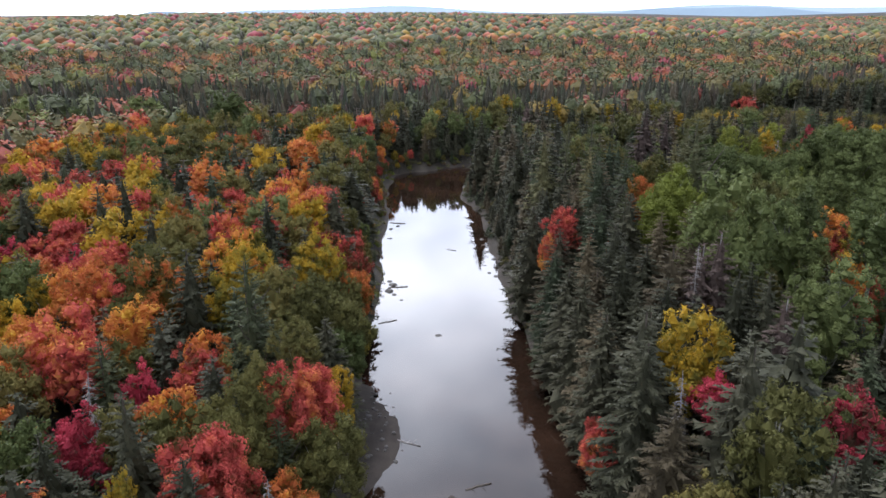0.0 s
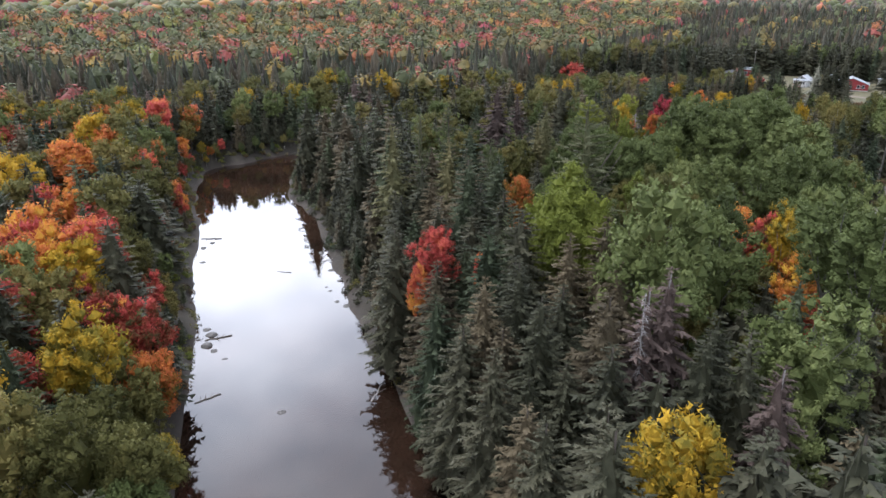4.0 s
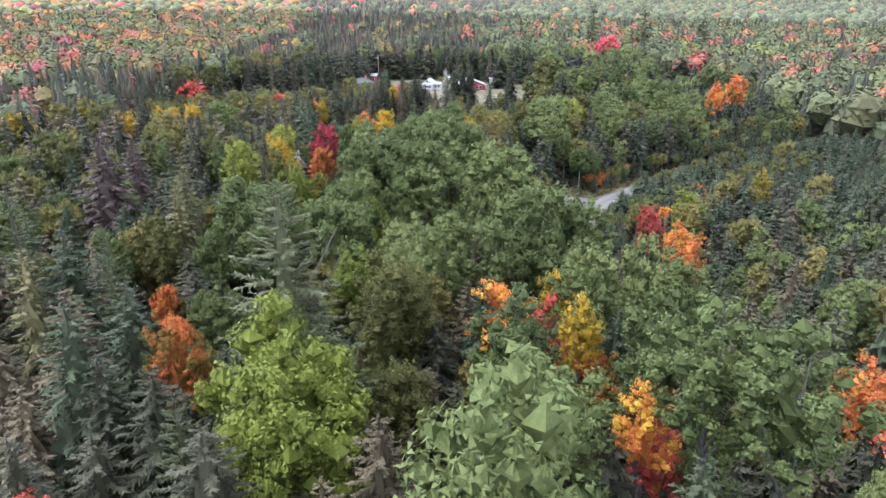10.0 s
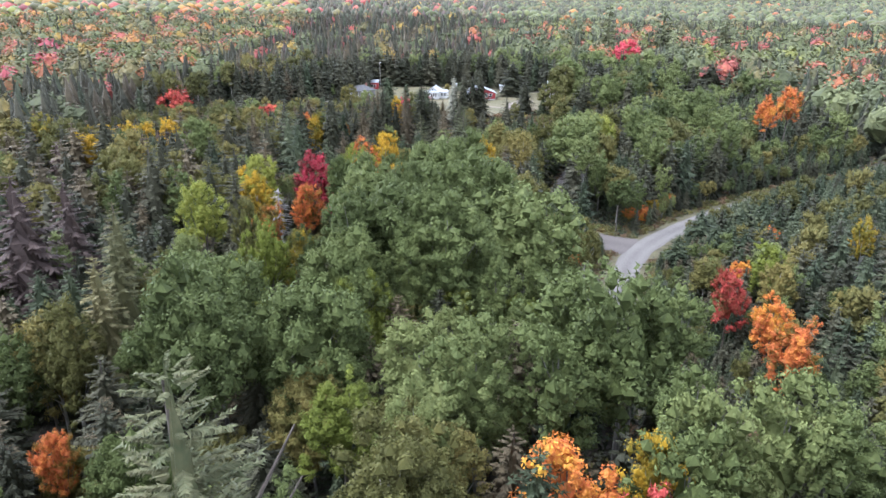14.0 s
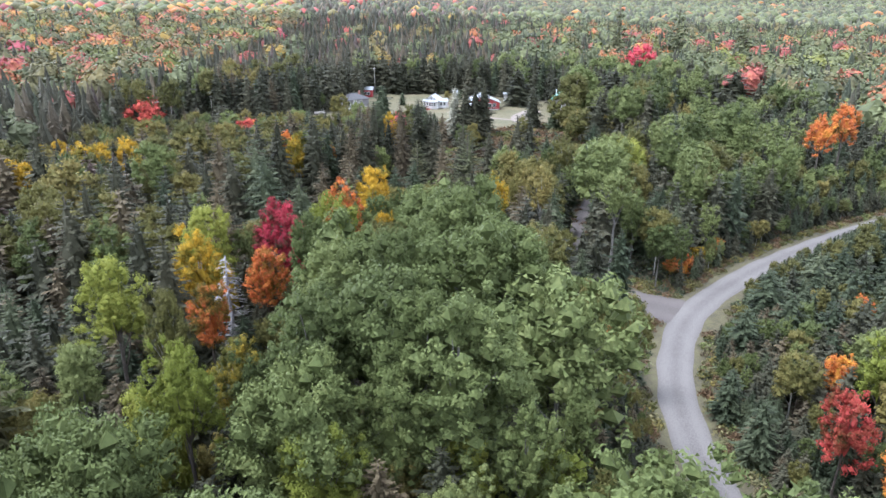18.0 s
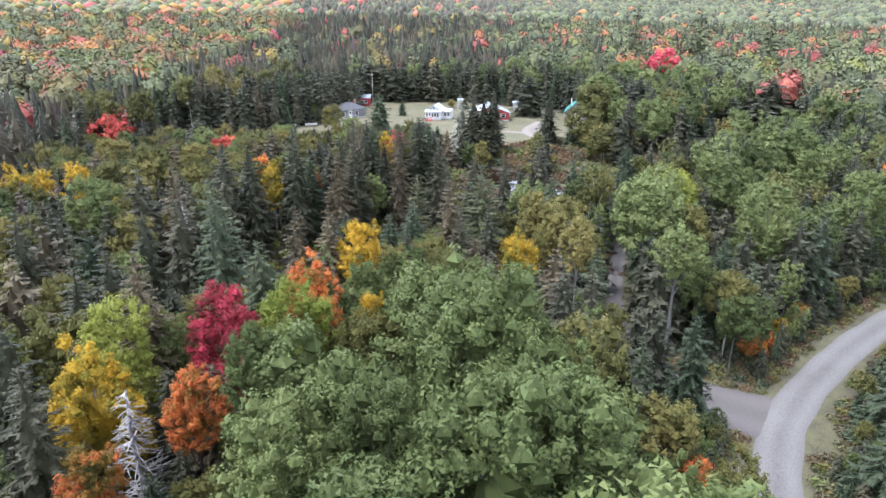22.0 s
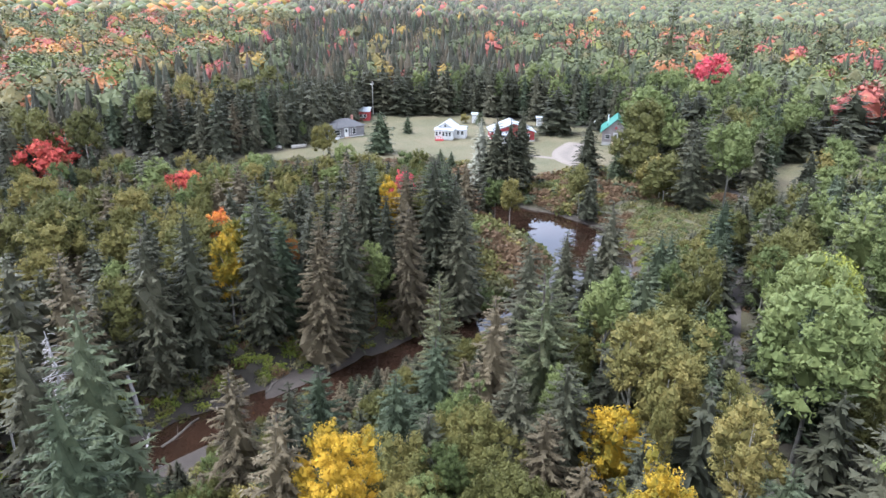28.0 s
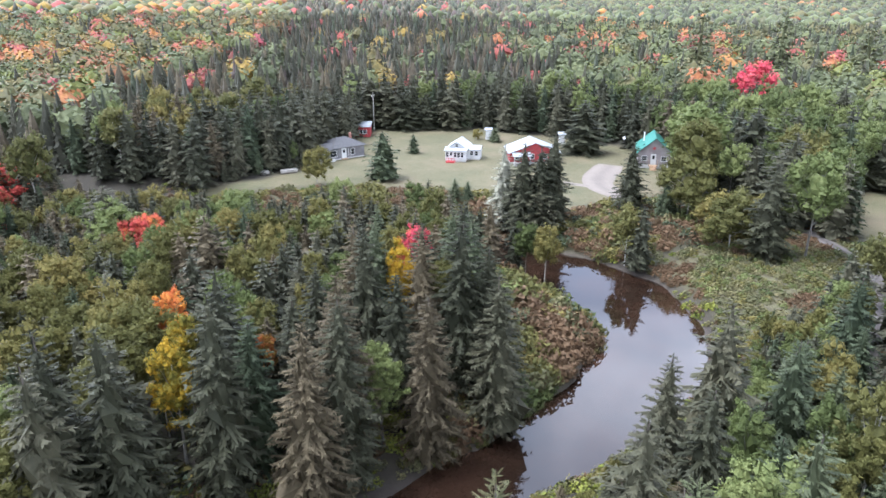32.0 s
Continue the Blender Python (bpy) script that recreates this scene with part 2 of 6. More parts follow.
def area(x, y, ring):
    """Metres from the rim of a closed outline; negative inside."""
    x, y = np.asarray(x, float), np.asarray(y, float)
    best, inside = np.full(x.shape, 1e9), np.zeros(x.shape, bool)
    for (ax, ay), (bx, by) in zip(ring, ring[1:] + ring[:1]):
        dx, dy = bx - ax, by - ay
        t = np.clip(((x - ax) * dx + (y - ay) * dy) / (dx * dx + dy * dy), 0, 1)
        best = np.minimum(best, np.hypot(x - ax - t * dx, y - ay - t * dy))
        if dy:
            inside ^= ((ay > y) != (by > y)) & (x < ax + (y - ay) / dy * dx)
    return np.where(inside, -best, best)


def ease(t):
    t = np.clip(t, 0, 1)
    return t * t * (3 - 2 * t)


def waves(x, y, size, seed=0.0):
    """Cheap smooth noise, about -1 to 1."""
    x, y = np.asarray(x, float) / size, np.asarray(y, float) / size
    return (np.sin(1.7 * x + 0.9 * y + seed) * np.cos(1.3 * y - 0.7 * x + 1.7 * seed) + 0.6 * np.sin(2.9 * x - 2.3 * y + 2.1 * seed)
            + 0.4 * np.cos(4.7 * y + 3.1 * x + seed)) / 1.7


def ground_z(x, y):
    x, y = np.asarray(x, float), np.asarray(y, float)
    d = edge(x, y, RIVER) + 0.5 * waves(x, y, 5.0, 2.0)
    level = 3.2 + 0.4 * waves(x, y, 30.0, 1.0)
    # a wooded ridge beyond the river and low hills all round
    out = np.hypot(x - 60, y - 90)
    turn = np.degrees(np.arctan2(x - 60, y - 90))
    ridge = ease((out - 200) / 700) * 34 * np.clip(1.15 - np.abs(turn + 14) / 75, 0.12, 1)
    level = level + ridge + ease((out - 1500) / 2500) * 40 * (1 + 0.5 * waves(x, y, 900.0, 4.0))
    lawn = area(x, y, LAWN)
    level = np.where(lawn < 8, 3.0 + (level - 3.0) * ease(lawn / 8), level)
    roads = np.minimum(edge(x, y, ROAD), edge(x, y, TRACK))
    level = np.where(roads < 6, 3.4 + (level - 3.4) * ease(roads / 6), level)
    bank = 1.1 * ease(d / 1.6) + (level - 1.1) * ease((d - 0.6) / 7.0)
    bed = -0.15 - 1.0 * ease(-d / 3.5)
    bars = 0.9 * np.exp(-((x + 7.5) ** 2 / 24 + (y - 56) ** 2 / 60)) + 0.55 * np.exp(-((x - 1.0) ** 2 / 20 + (y - 47) ** 2 / 14))
    bars = bars + 0.6 * np.exp(-(((x - 106) * 0.97 + (y - 167.8) * 0.2) ** 2 / 60 + (y - 168.2) ** 2 / 2.2)) + 0.6 * np.exp(-((x - 92) ** 2 / 30 + (y - 166) ** 2 / 2))
    return np.where(d < 0, np.minimum(bed + 2.2 * bars, 0.16), bank)


def part(name, data, material, parent=None, label=""):
    ob = new(name, data)
    if material is not None and not data.materials:
        data.materials.append(material)
    if parent is not None:
        ob.parent = parent
    if label:
        ob["label"] = label
    return ob


def mesh_from(name, verts, faces, smooth=False):
    """verts (n, 3) and faces (m, k) as arrays."""
    me = bpy.data.meshes.new(name)
    verts, faces = np.asarray(verts, np.float32), np.asarray(faces, np.int32)
    k = faces.shape[1]
    me.vertices.add(len(verts))
    me.vertices.foreach_set("co", verts.ravel())
    me.loops.add(faces.size)
    me.loops.foreach_set("vertex_index", faces.ravel())
    me.polygons.add(len(faces))
    me.polygons.foreach_set("loop_start", np.arange(0, faces.size, k, dtype=np.int32))
    me.update(calc_edges=True)
    if smooth:
        me.polygons.foreach_set("use_smooth", np.ones(len(faces), bool))
    return me


def spread(lo, hi, step, grow, reach):
    """Even steps from lo to hi, then ever longer ones out to the reach."""
    a = list(np.arange(lo, hi + step, step))
    s = step
    while a[-1] < reach:
        s *= grow
        a.append(a[-1] + s)
    s = step
    while a[0] > -reach:
        s *= grow
        a.insert(0, a[0] - s)
    return np.array(a)


def make_ground():
    xs, ys = spread(-40, 240, 1.4, 1.14, 4400), spread(30, 275, 1.4, 1.14, 4400)
    gx, gy = np.meshgrid(xs, ys)
    v = np.stack([gx, gy, ground_z(gx, gy)], -1).reshape(-1, 3)
    w = len(xs)
    i = (np.arange(len(ys) - 1)[:, None] * w + np.arange(w - 1)).ravel()
    me = mesh_from("ground", v, np.stack([i, i + 1, i + w + 1, i + w], 1), True)
    lawn = np.minimum(area(gx, gy, LAWN), area(gx, gy, LAWN_EAST))
    verge = np.minimum(edge(gx, gy, ROAD) - 1.2 - 0.9 * waves(gx, gy, 3.0, 7.0), edge(gx, gy, TRACK) - 0.6)
    verge = np.minimum(verge, np.minimum(area(gx, gy, MARSH), np.minimum(area(gx, gy, POINT), area(gx, gy, BELT))))
    wet = edge(gx, gy, RIVER)
    for key, val in (("lawn", np.clip(0.5 - (lawn + 1.5 * waves(gx, gy, 4.0, 3.0)) / 3, 0, 1)), ("verge", np.clip(0.5 - verge / 2, 0, 1)), ("wet", np.clip(1 - (wet + 0.5 * waves(gx, gy, 5.0, 2.0)) / 1.0, 0, 1))):
        at = me.attributes.new(key, "FLOAT", "POINT")
        at.data.foreach_set("value", val.astype(np.float32).ravel())
    m, n, l, b = node_mat("forest_floor_and_grass")
    big, mid, small = noise_node(n, l, 0.12), noise_node(n, l, 0.9), noise_node(n, l, 9.0)
    mix = n.new("ShaderNodeMix")
    mix.data_type = "FLOAT"
    mix.inputs[0].default_value = 0.5
    l.new(mid.outputs["Fac"], mix.inputs[2])
    l.new(small.outputs["Fac"], mix.inputs[3])
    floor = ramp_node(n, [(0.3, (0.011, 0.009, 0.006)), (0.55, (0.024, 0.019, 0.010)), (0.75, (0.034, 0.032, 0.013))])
    grass = ramp_node(n, [(0.3, (0.044, 0.050, 0.018)), (0.5, (0.084, 0.074, 0.034)), (0.7, (0.124, 0.096, 0.056))])
    rough_grass = ramp_node(n, [(0.35, (0.032, 0.030, 0.014)), (0.5, (0.070, 0.060, 0.029)), (0.65, (0.080, 0.082, 0.032))])
    mud = ramp_node(n, [(0.3, (0.022, 0.017, 0.013)), (0.7, (0.060, 0.047, 0.038))])
    for r, s in ((floor, mix.outputs[0]), (grass, None), (rough_grass, mix.outputs[0]), (mud, mix.outputs[0])):
        if s:
            l.new(s, r.inputs["Fac"])
    gm = n.new("ShaderNodeMix")
    gm.data_type = "FLOAT"
    gm.inputs[0].default_value = 0.45
    l.new(big.outputs["Fac"], gm.inputs[2])
    l.new(mix.outputs[0], gm.inputs[3])
    l.new(gm.outputs[0], grass.inputs["Fac"])
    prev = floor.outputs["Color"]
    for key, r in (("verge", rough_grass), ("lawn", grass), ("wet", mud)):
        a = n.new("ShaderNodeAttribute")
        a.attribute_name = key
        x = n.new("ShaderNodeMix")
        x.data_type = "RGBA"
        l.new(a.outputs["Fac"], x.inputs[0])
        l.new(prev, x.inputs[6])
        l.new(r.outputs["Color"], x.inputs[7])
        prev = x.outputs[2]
    l.new(prev, b.inputs["Base Color"])
    b.inputs["Roughness"].default_value = 0.9
    bp = n.new("ShaderNodeBump")
    bp.inputs["Strength"].default_value, bp.inputs["Distance"].default_value = 0.5, 0.15
    l.new(mix.outputs[0], bp.inputs["Height"])
    l.new(bp.outputs["Normal"], b.inputs["Normal"])
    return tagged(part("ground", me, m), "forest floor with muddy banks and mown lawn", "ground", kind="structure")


make_ground()


def ribbon(name, line, lift, cross, material, label, category):
    """A strip along a line, laid on the ground, with a cambered cross-section."""
    p = np.array(line, float)
    s = np.r_[0, np.cumsum(np.hypot(*np.diff(p[:, :2], axis=0).T))]
    t = np.arange(0, s[-1], 1.0)
    # smooth the corners by averaging along the line
    fine = np.array([[np.mean(np.interp(np.linspace(u - 4, u + 4, 9), s, p[:, k])) for k in range(3)] for u in t])
    d = np.gradient(fine[:, :2], axis=0)
    d /= np.linalg.norm(d, axis=1)[:, None]
    nrm = np.stack([-d[:, 1], d[:, 0]], 1)
    cols = []
    for c in np.linspace(-1, 1, cross):
        wob = 1 + 0.10 * waves(t * 1.0, t * 0 + c * 3, 3.0, 5.0) * abs(c)
        xy = fine[:, :2] + nrm * (fine[:, 2] * c * wob)[:, None]
        z = ground_z(xy[:, 0], xy[:, 1]) + lift * (1 - c * c) + 0.035 - 0.10 * (abs(c) > 0.99)
        cols.append(np.c_[xy, z])
    v = np.stack(cols, 1).reshape(-1, 3)
    i = (np.arange(len(t) - 1)[:, None] * cross + np.arange(cross - 1)).ravel()
    me = mesh_from(name, v, np.stack([i, i + 1, i + cross + 1, i + cross], 1), True)
    at = me.attributes.new("across", "FLOAT", "POINT")
    at.data.foreach_set("value", np.tile(np.linspace(-1, 1, cross), len(t)).astype(np.float32))
    return tagged(part(name, me, material), label, category, kind="structure")


def gravel(name, pale, dark):
    m, n, l, b = node_mat(name)
    big, small = noise_node(n, l, 0.22), noise_node(n, l, 9.0, 8.0)
    mix = n.new("ShaderNodeMix")
    mix.data_type = "FLOAT"
    mix.inputs[0].default_value = 0.72
    l.new(big.outputs["Fac"], mix.inputs[2])
    l.new(small.outputs["Fac"], mix.inputs[3])
    # two worn wheel lanes with looser stones between and beside them
    a = n.new("ShaderNodeAttribute")
    a.attribute_name = "across"
    w = n.new("ShaderNodeMath")
    w.operation = "COSINE"
    k = n.new("ShaderNodeMath")
    k.operation = "MULTIPLY"
    k.inputs[1].default_value = 6.3
    l.new(a.outputs["Fac"], k.inputs[0])
    l.new(k.outputs[0], w.inputs[0])
    ad = n.new("ShaderNodeMath")
    ad.operation = "MULTIPLY_ADD"
    l.new(w.outputs[0], ad.inputs[0])
    ad.inputs[1].default_value = -0.07
    l.new(mix.outputs[0], ad.inputs[2])
    r = ramp_node(n, [(0.3, dark), (0.62, pale)])
    l.new(ad.outputs[0], r.inputs["Fac"])
    l.new(r.outputs["Color"], b.inputs["Base Color"])
    b.inputs["Roughness"].default_value = 0.9
    bp = n.new("ShaderNodeBump")
    bp.inputs["Strength"].default_value, bp.inputs["Distance"].default_value = 0.4, 0.05
    l.new(small.outputs["Fac"], bp.inputs["Height"])
    l.new(bp.outputs["Normal"], b.inputs["Normal"])
    return m


GRAVEL = gravel("grey_gravel", (0.128, 0.117, 0.108), (0.070, 0.063, 0.057))
SANDY = gravel("sandy_gravel", (0.170, 0.142, 0.118), (0.100, 0.083, 0.068))
TRACK_DIRT = gravel("track_dirt", (0.094, 0.081, 0.074), (0.048, 0.041, 0.036))
ribbon("road", ROAD, 0.06, 9, GRAVEL, "grey gravel forest road with worn wheel lanes", "road")
ribbon("track", TRACK, 0.03, 7, TRACK_DIRT, "narrow dirt track into the woods", "track")
ribbon("driveway", DRIVE, 0.02, 7, SANDY, "pale gravel driveway across the lawn", "driveway")
ribbon("driveway_path", DRIVE_B, 0.02, 5, SANDY, "thin gravel edge of the driveway", "driveway")


def make_water():
    m, n, l, b = node_mat("still_river_water")
    big = noise_node(n, l, 0.10)
    r = ramp_node(n, [(0.35, (0.010, 0.006, 0.004)), (0.7, (0.030, 0.016, 0.010))])
    l.new(big.outputs["Fac"], r.inputs["Fac"])
    l.new(r.outputs["Color"], b.inputs["Base Color"])
    b.inputs["Roughness"].default_value, b.inputs["IOR"].default_value = 0.02, 1.75
    small = noise_node(n, l, 1.6)
    bp = n.new("ShaderNodeBump")
    bp.inputs["Strength"].default_value, bp.inputs["Distance"].default_value = 0.05, 0.05
    l.new(small.outputs["Fac"], bp.inputs["Height"])
    l.new(bp.outputs["Normal"], b.inputs["Normal"])
    xs, ys = np.arange(-40, 175, 2.5), np.arange(-60, 330, 2.5)
    gx, gy = np.meshgrid(xs, ys)
    ok = edge(gx, gy, RIVER) < 4.0
    w = len(xs)
    i = (np.arange(len(ys) - 1)[:, None] * w + np.arange(w - 1))
    ok = (ok[:-1, :-1] | ok[1:, :-1] | ok[:-1, 1:] | ok[1:, 1:]).ravel()
    i = i.ravel()[ok]
    f4 = np.stack([i, i + 1, i + w + 1, i + w], 1)
    used, inv = np.unique(f4, return_inverse=True)
    v = np.stack([gx, gy, 0 * gx], -1).reshape(-1, 3)[used]
    return tagged(part("water", mesh_from("water", v, inv.reshape(-1, 4)), m), "still dark brown river mirroring the cloudy sky", "river", kind="structure")


make_water()


# ---- trees ----
def unit(v):
    return v / np.maximum(np.linalg.norm(v, axis=-1, keepdims=True), 1e-9)


def limb(path, r0, r1, sides=6):
    """A tapered tube along a path: verts, faces."""
    path = np.array(path, float)
    d = unit(np.gradient(path, axis=0))
    a = unit(np.cross(d, np.array([0.31, 0.87, 0.13])))
    b = np.cross(d, a)
    r = np.linspace(r0, r1, len(path))
    th = np.linspace(0, 2 * np.pi, sides, endpoint=False)
    v = path[:, None] + r[:, None, None] * (np.cos(th)[None, :, None] * a[:, None] + np.sin(th)[None, :, None] * b[:, None])
    k = np.arange(len(path) - 1)[:, None] * sides
    j = np.arange(sides)
    f = np.stack([k + j, k + (j + 1) % sides, k + sides + (j + 1) % sides, k + sides + j], -1).reshape(-1, 4)
    return v.reshape(-1, 3), f


def join(pieces):
    vs, fs, o = [], [], 0
    for v, f in pieces:
        vs.append(v)
        fs.append(f + o)
        o += len(v)
    return np.concatenate(vs), np.concatenate(fs)


def blades(base, way, length, width, face):
    """Slender triangles from base along way, turned to face."""
    side = unit(np.cross(way, face))
    length, width = np.asarray(length)[:, None], np.asarray(width)[:, None]
    return np.stack([base - side * width, base + side * width, base + way * length], 1).reshape(-1, 3)


def ragged(rng, sides, rings, top, foot, radius, rough=0.2):
    """A ragged core of triangles between two heights; radius(t), t from 0 at the foot to 1 at the top."""
    v, f = [(0, 0, top)], []
    for k in range(rings):
        t = 1 - (k + 1) / rings
        th = np.arange(sides) * 6.283 / sides + 0.5 * k + rng.uniform(0, 0.3)
        r = radius(t) * (1 + rough * rng.normal(size=sides))
        z = foot + (top - foot) * t + rng.normal(size=sides) * 0.03
        v += list(zip(r * np.cos(th), r * np.sin(th), z))
    f += [(0, 1 + j, 1 + (j + 1) % sides) for j in range(sides)]
    for k in range(rings - 1):
        p, q = 1 + k * sides, 1 + (k + 1) * sides
        for j in range(sides):
            n = (j + 1) % sides
            f += [(p + j, q + j, q + n), (p + j, q + n, p + n)]
    return np.array(v, float)[np.array(f)].reshape(-1, 3)


def conifer_crown(rng, levels, per, sprays, base=0.12, width=0.14, full=0.8, lift=-0.25, thick=1.0, spray=1.0, heart=0.42):
    """Needle sprays of a tree 1 m high, of that half width at the foot: whorls of branches, each a frond with short sprays all along."""
    up = np.array([0, 0, 1.0])
    out, ln, z0, way = [], [], [], []
    for k in range(levels):
        z = base + (1 - base) * (k + rng.uniform(-0.35, 0.35)) / levels
        t = max(0.0, (z - base) / (1 - base))
        r = width * (1 - t) ** full * (0.72 + 0.28 * min(1.0, t * 5)) + 0.006
        n = max(4, int(round(per * (0.4 + 0.6 * (1 - t)))))
        az = rng.uniform(0, 6.283) + np.arange(n) * 6.283 / n + rng.normal(size=n) * 0.3
        o = np.stack([np.cos(az), np.sin(az), 0 * az], 1)
        rise = lift + 0.8 * max(0, t - 0.5) + rng.normal(size=n) * 0.12
        out.append(o)
        way.append(unit(o + rise[:, None] * up))
        ln.append(r * rng.uniform(0.6, 1.2, n))
        z0.append(np.full(n, z))
    out, way, ln, z0 = np.concatenate(out), np.concatenate(way), np.concatenate(ln), np.concatenate(z0)
    root = z0[:, None] * up
    n = len(ln)
    side = np.stack([-out[:, 1], out[:, 0], 0 * ln], 1)
    frond = blades(root + out * (ln * 0.25)[:, None], way, ln * 0.78, ln * 0.06 * thick + 0.001, up + side * rng.normal(size=(n, 1)) * 0.6)
    who = np.repeat(np.arange(n), sprays)
    m = len(who)
    q = 0.22 + 0.76 * (np.tile(np.arange(sprays), n) + rng.uniform(size=m)) / sprays
    sign = np.where(np.arange(m) % 2, 1.0, -1.0)
    w2 = unit(way[who] * rng.uniform(0.35, 0.9, (m, 1)) + side[who] * (sign * rng.uniform(0.25, 1.0, m))[:, None] - up * rng.uniform(-0.1, 0.75, (m, 1)))
    size = np.clip(ln[who] * 0.26, 0.009, 0.034) * spray * rng.uniform(0.7, 1.35, m) * (1.25 - 0.45 * q)
    b0 = root[who] + way[who] * (ln[who] * q)[:, None]
    face = out[who] * 0.6 + up * 0.8 + rng.normal(size=(m, 3)) * 0.45
    v = blades(b0, w2, size, (size * 0.17 + 0.0006) * thick, face)
    core = ragged(rng, 11, 8, 0.95, base + 0.03, lambda t: width * heart * (1 - t) ** 0.8, 0.3)
    tip = blades(np.array([[0, 0, 0.93]] * 2), np.array([[0, 0, 1.0]] * 2), [0.07, 0.07], [0.005, 0.005], np.array([[1.0, 0, 0], [0, 1.0, 0]]))
    return np.concatenate([frond, v, core, tip])


BLOB = np.array([(1, 0, 0), (-1, 0, 0), (0, 1, 0), (0, -1, 0), (0, 0, 1), (0, 0, -1)], float)
BLOB_FACES = np.array([(0, 2, 4), (2, 1, 4), (1, 3, 4), (3, 0, 4), (2, 0, 5), (1, 2, 5), (3, 1, 5), (0, 3, 5)])


def broad_crown(rng, boughs, tufts, leaves, tuft, size, height=0.6, width=0.27, spiky=0.0):
    """Boughs over a ragged dome, each carrying tufts of leaves, for a tree 1 m high: leaf triangles and the boughs' middles."""
    k = np.arange(boughs)
    z = 1 - 1.8 * (k + 0.5) / boughs
    az = k * 2.39996 + rng.normal(size=boughs) * 0.5
    flat = np.sqrt(np.maximum(0.05, 1 - z * z))
    d = np.stack([flat * np.cos(az), flat * np.sin(az), z], 1)
    lobes = 1 + 0.15 * np.sin(2 * az + rng.uniform(0, 6)) + 0.13 * np.sin(3 * az + 3 * z + rng.uniform(0, 6))
    c = d * ((0.50 + 0.24 * rng.uniform(size=boughs) + spiky * 0.2 * rng.normal(size=boughs)) * lobes)[:, None]
    half = height / 2
    mid = 0.97 - half
    taper = np.where(c[:, 2] > 0, 1 - 0.10 * c[:, 2], 1 + 0.2 * c[:, 2])
    scale = np.array([width, width, half])
    c = np.stack([c[:, 0] * taper, c[:, 1] * taper, c[:, 2]], 1)
    cr = rng.uniform(0.22, 0.40, boughs)
    lean = unit(d * 0.75 + np.array([0, 0, 0.5]))
    # the tufts stand out and up from each bough
    own = np.repeat(k, tufts)
    q = unit(rng.normal(size=(len(own), 3)) + lean[own] * 0.85)
    tc = (c[own] + q * (cr[own] * rng.uniform(0.75, 1.15, len(own)))[:, None]) * scale + np.array([0, 0, mid])
    tl = unit(q + np.array([0, 0, 0.55 + spiky]))
    tr = width * tuft * rng.uniform(0.65, 1.35, len(own))
    long = 1.25 + 0.9 * spiky
    who = np.repeat(np.arange(len(own)), leaves)
    n = len(who)
    g = unit(rng.normal(size=(n, 3)) + tl[who] * 0.7)
    along = np.sum(g * tl[who], 1)
    p = tc[who] + (g + tl[who] * ((long - 1) * along)[:, None]) * (tr[who] * rng.uniform(0.8, 1.18, n))[:, None]
    face = unit(g + rng.normal(size=g.shape) * 0.5)
    w = tl[who] * 0.9 + rng.normal(size=g.shape) * 0.55
    w = unit(w - face * np.sum(w * face, 1)[:, None])
    side = np.cross(face, w)
    ln, wd = (width * size * rng.uniform(0.9, 1.7, n))[:, None], (width * size * 0.40 * rng.uniform(0.8, 1.2, n))[:, None]
    p = p - w * ln * 0.4
    v = np.stack([p - side * wd, p + side * wd, p + w * ln], 1).reshape(-1, 3)
    # the closed inside of each tuft, and of the crown
    ball = np.broadcast_to(BLOB, (len(own), 6, 3))
    ball = ball + tl[:, None] * ((long - 1) * np.sum(ball * tl[:, None], 2))[..., None]
    inner = (tc[:, None] + ball * (tr[:, None] * rng.uniform(0.55, 0.85, (len(own), 6)))[..., None])[:, BLOB_FACES].reshape(-1, 3)
    heart = ragged(rng, 11, 6, mid + half * 0.40, mid - half * 0.5, lambda t: 0.33 * width * math.sqrt(max(0.04, 1 - (2 * t - 1) ** 2)), 0.25)
    return np.concatenate([v, inner, heart]), c * scale + np.array([0, 0, mid])


def triples(v):
    return np.arange(len(v)).reshape(-1, 3)


def wood(rng, top, r0, ends=(), sides=6, lean=0.01):
    """Trunk and limbs of a tree 1 m high."""
    z = np.linspace(-0.02, top, 7)
    path = np.c_[np.cumsum(rng.normal(size=7)) * lean, np.cumsum(rng.normal(size=7)) * lean, z]
    path[:2, :2] = 0
    out = [limb(path, r0, r0 * 0.22, sides)]
    for e in ends:
        z0 = max(0.18, min(top * 0.85, e[2] - 0.14 - rng.uniform(0, 0.10)))
        a = np.array([np.interp(z0, z, path[:, 0]), np.interp(z0, z, path[:, 1]), z0])
        m = a * 0.5 + e * 0.5 + np.array([0, 0, -0.02])
        out.append(limb([a, m, e], r0 * 0.42, r0 * 0.08, 4))
    return join(out)


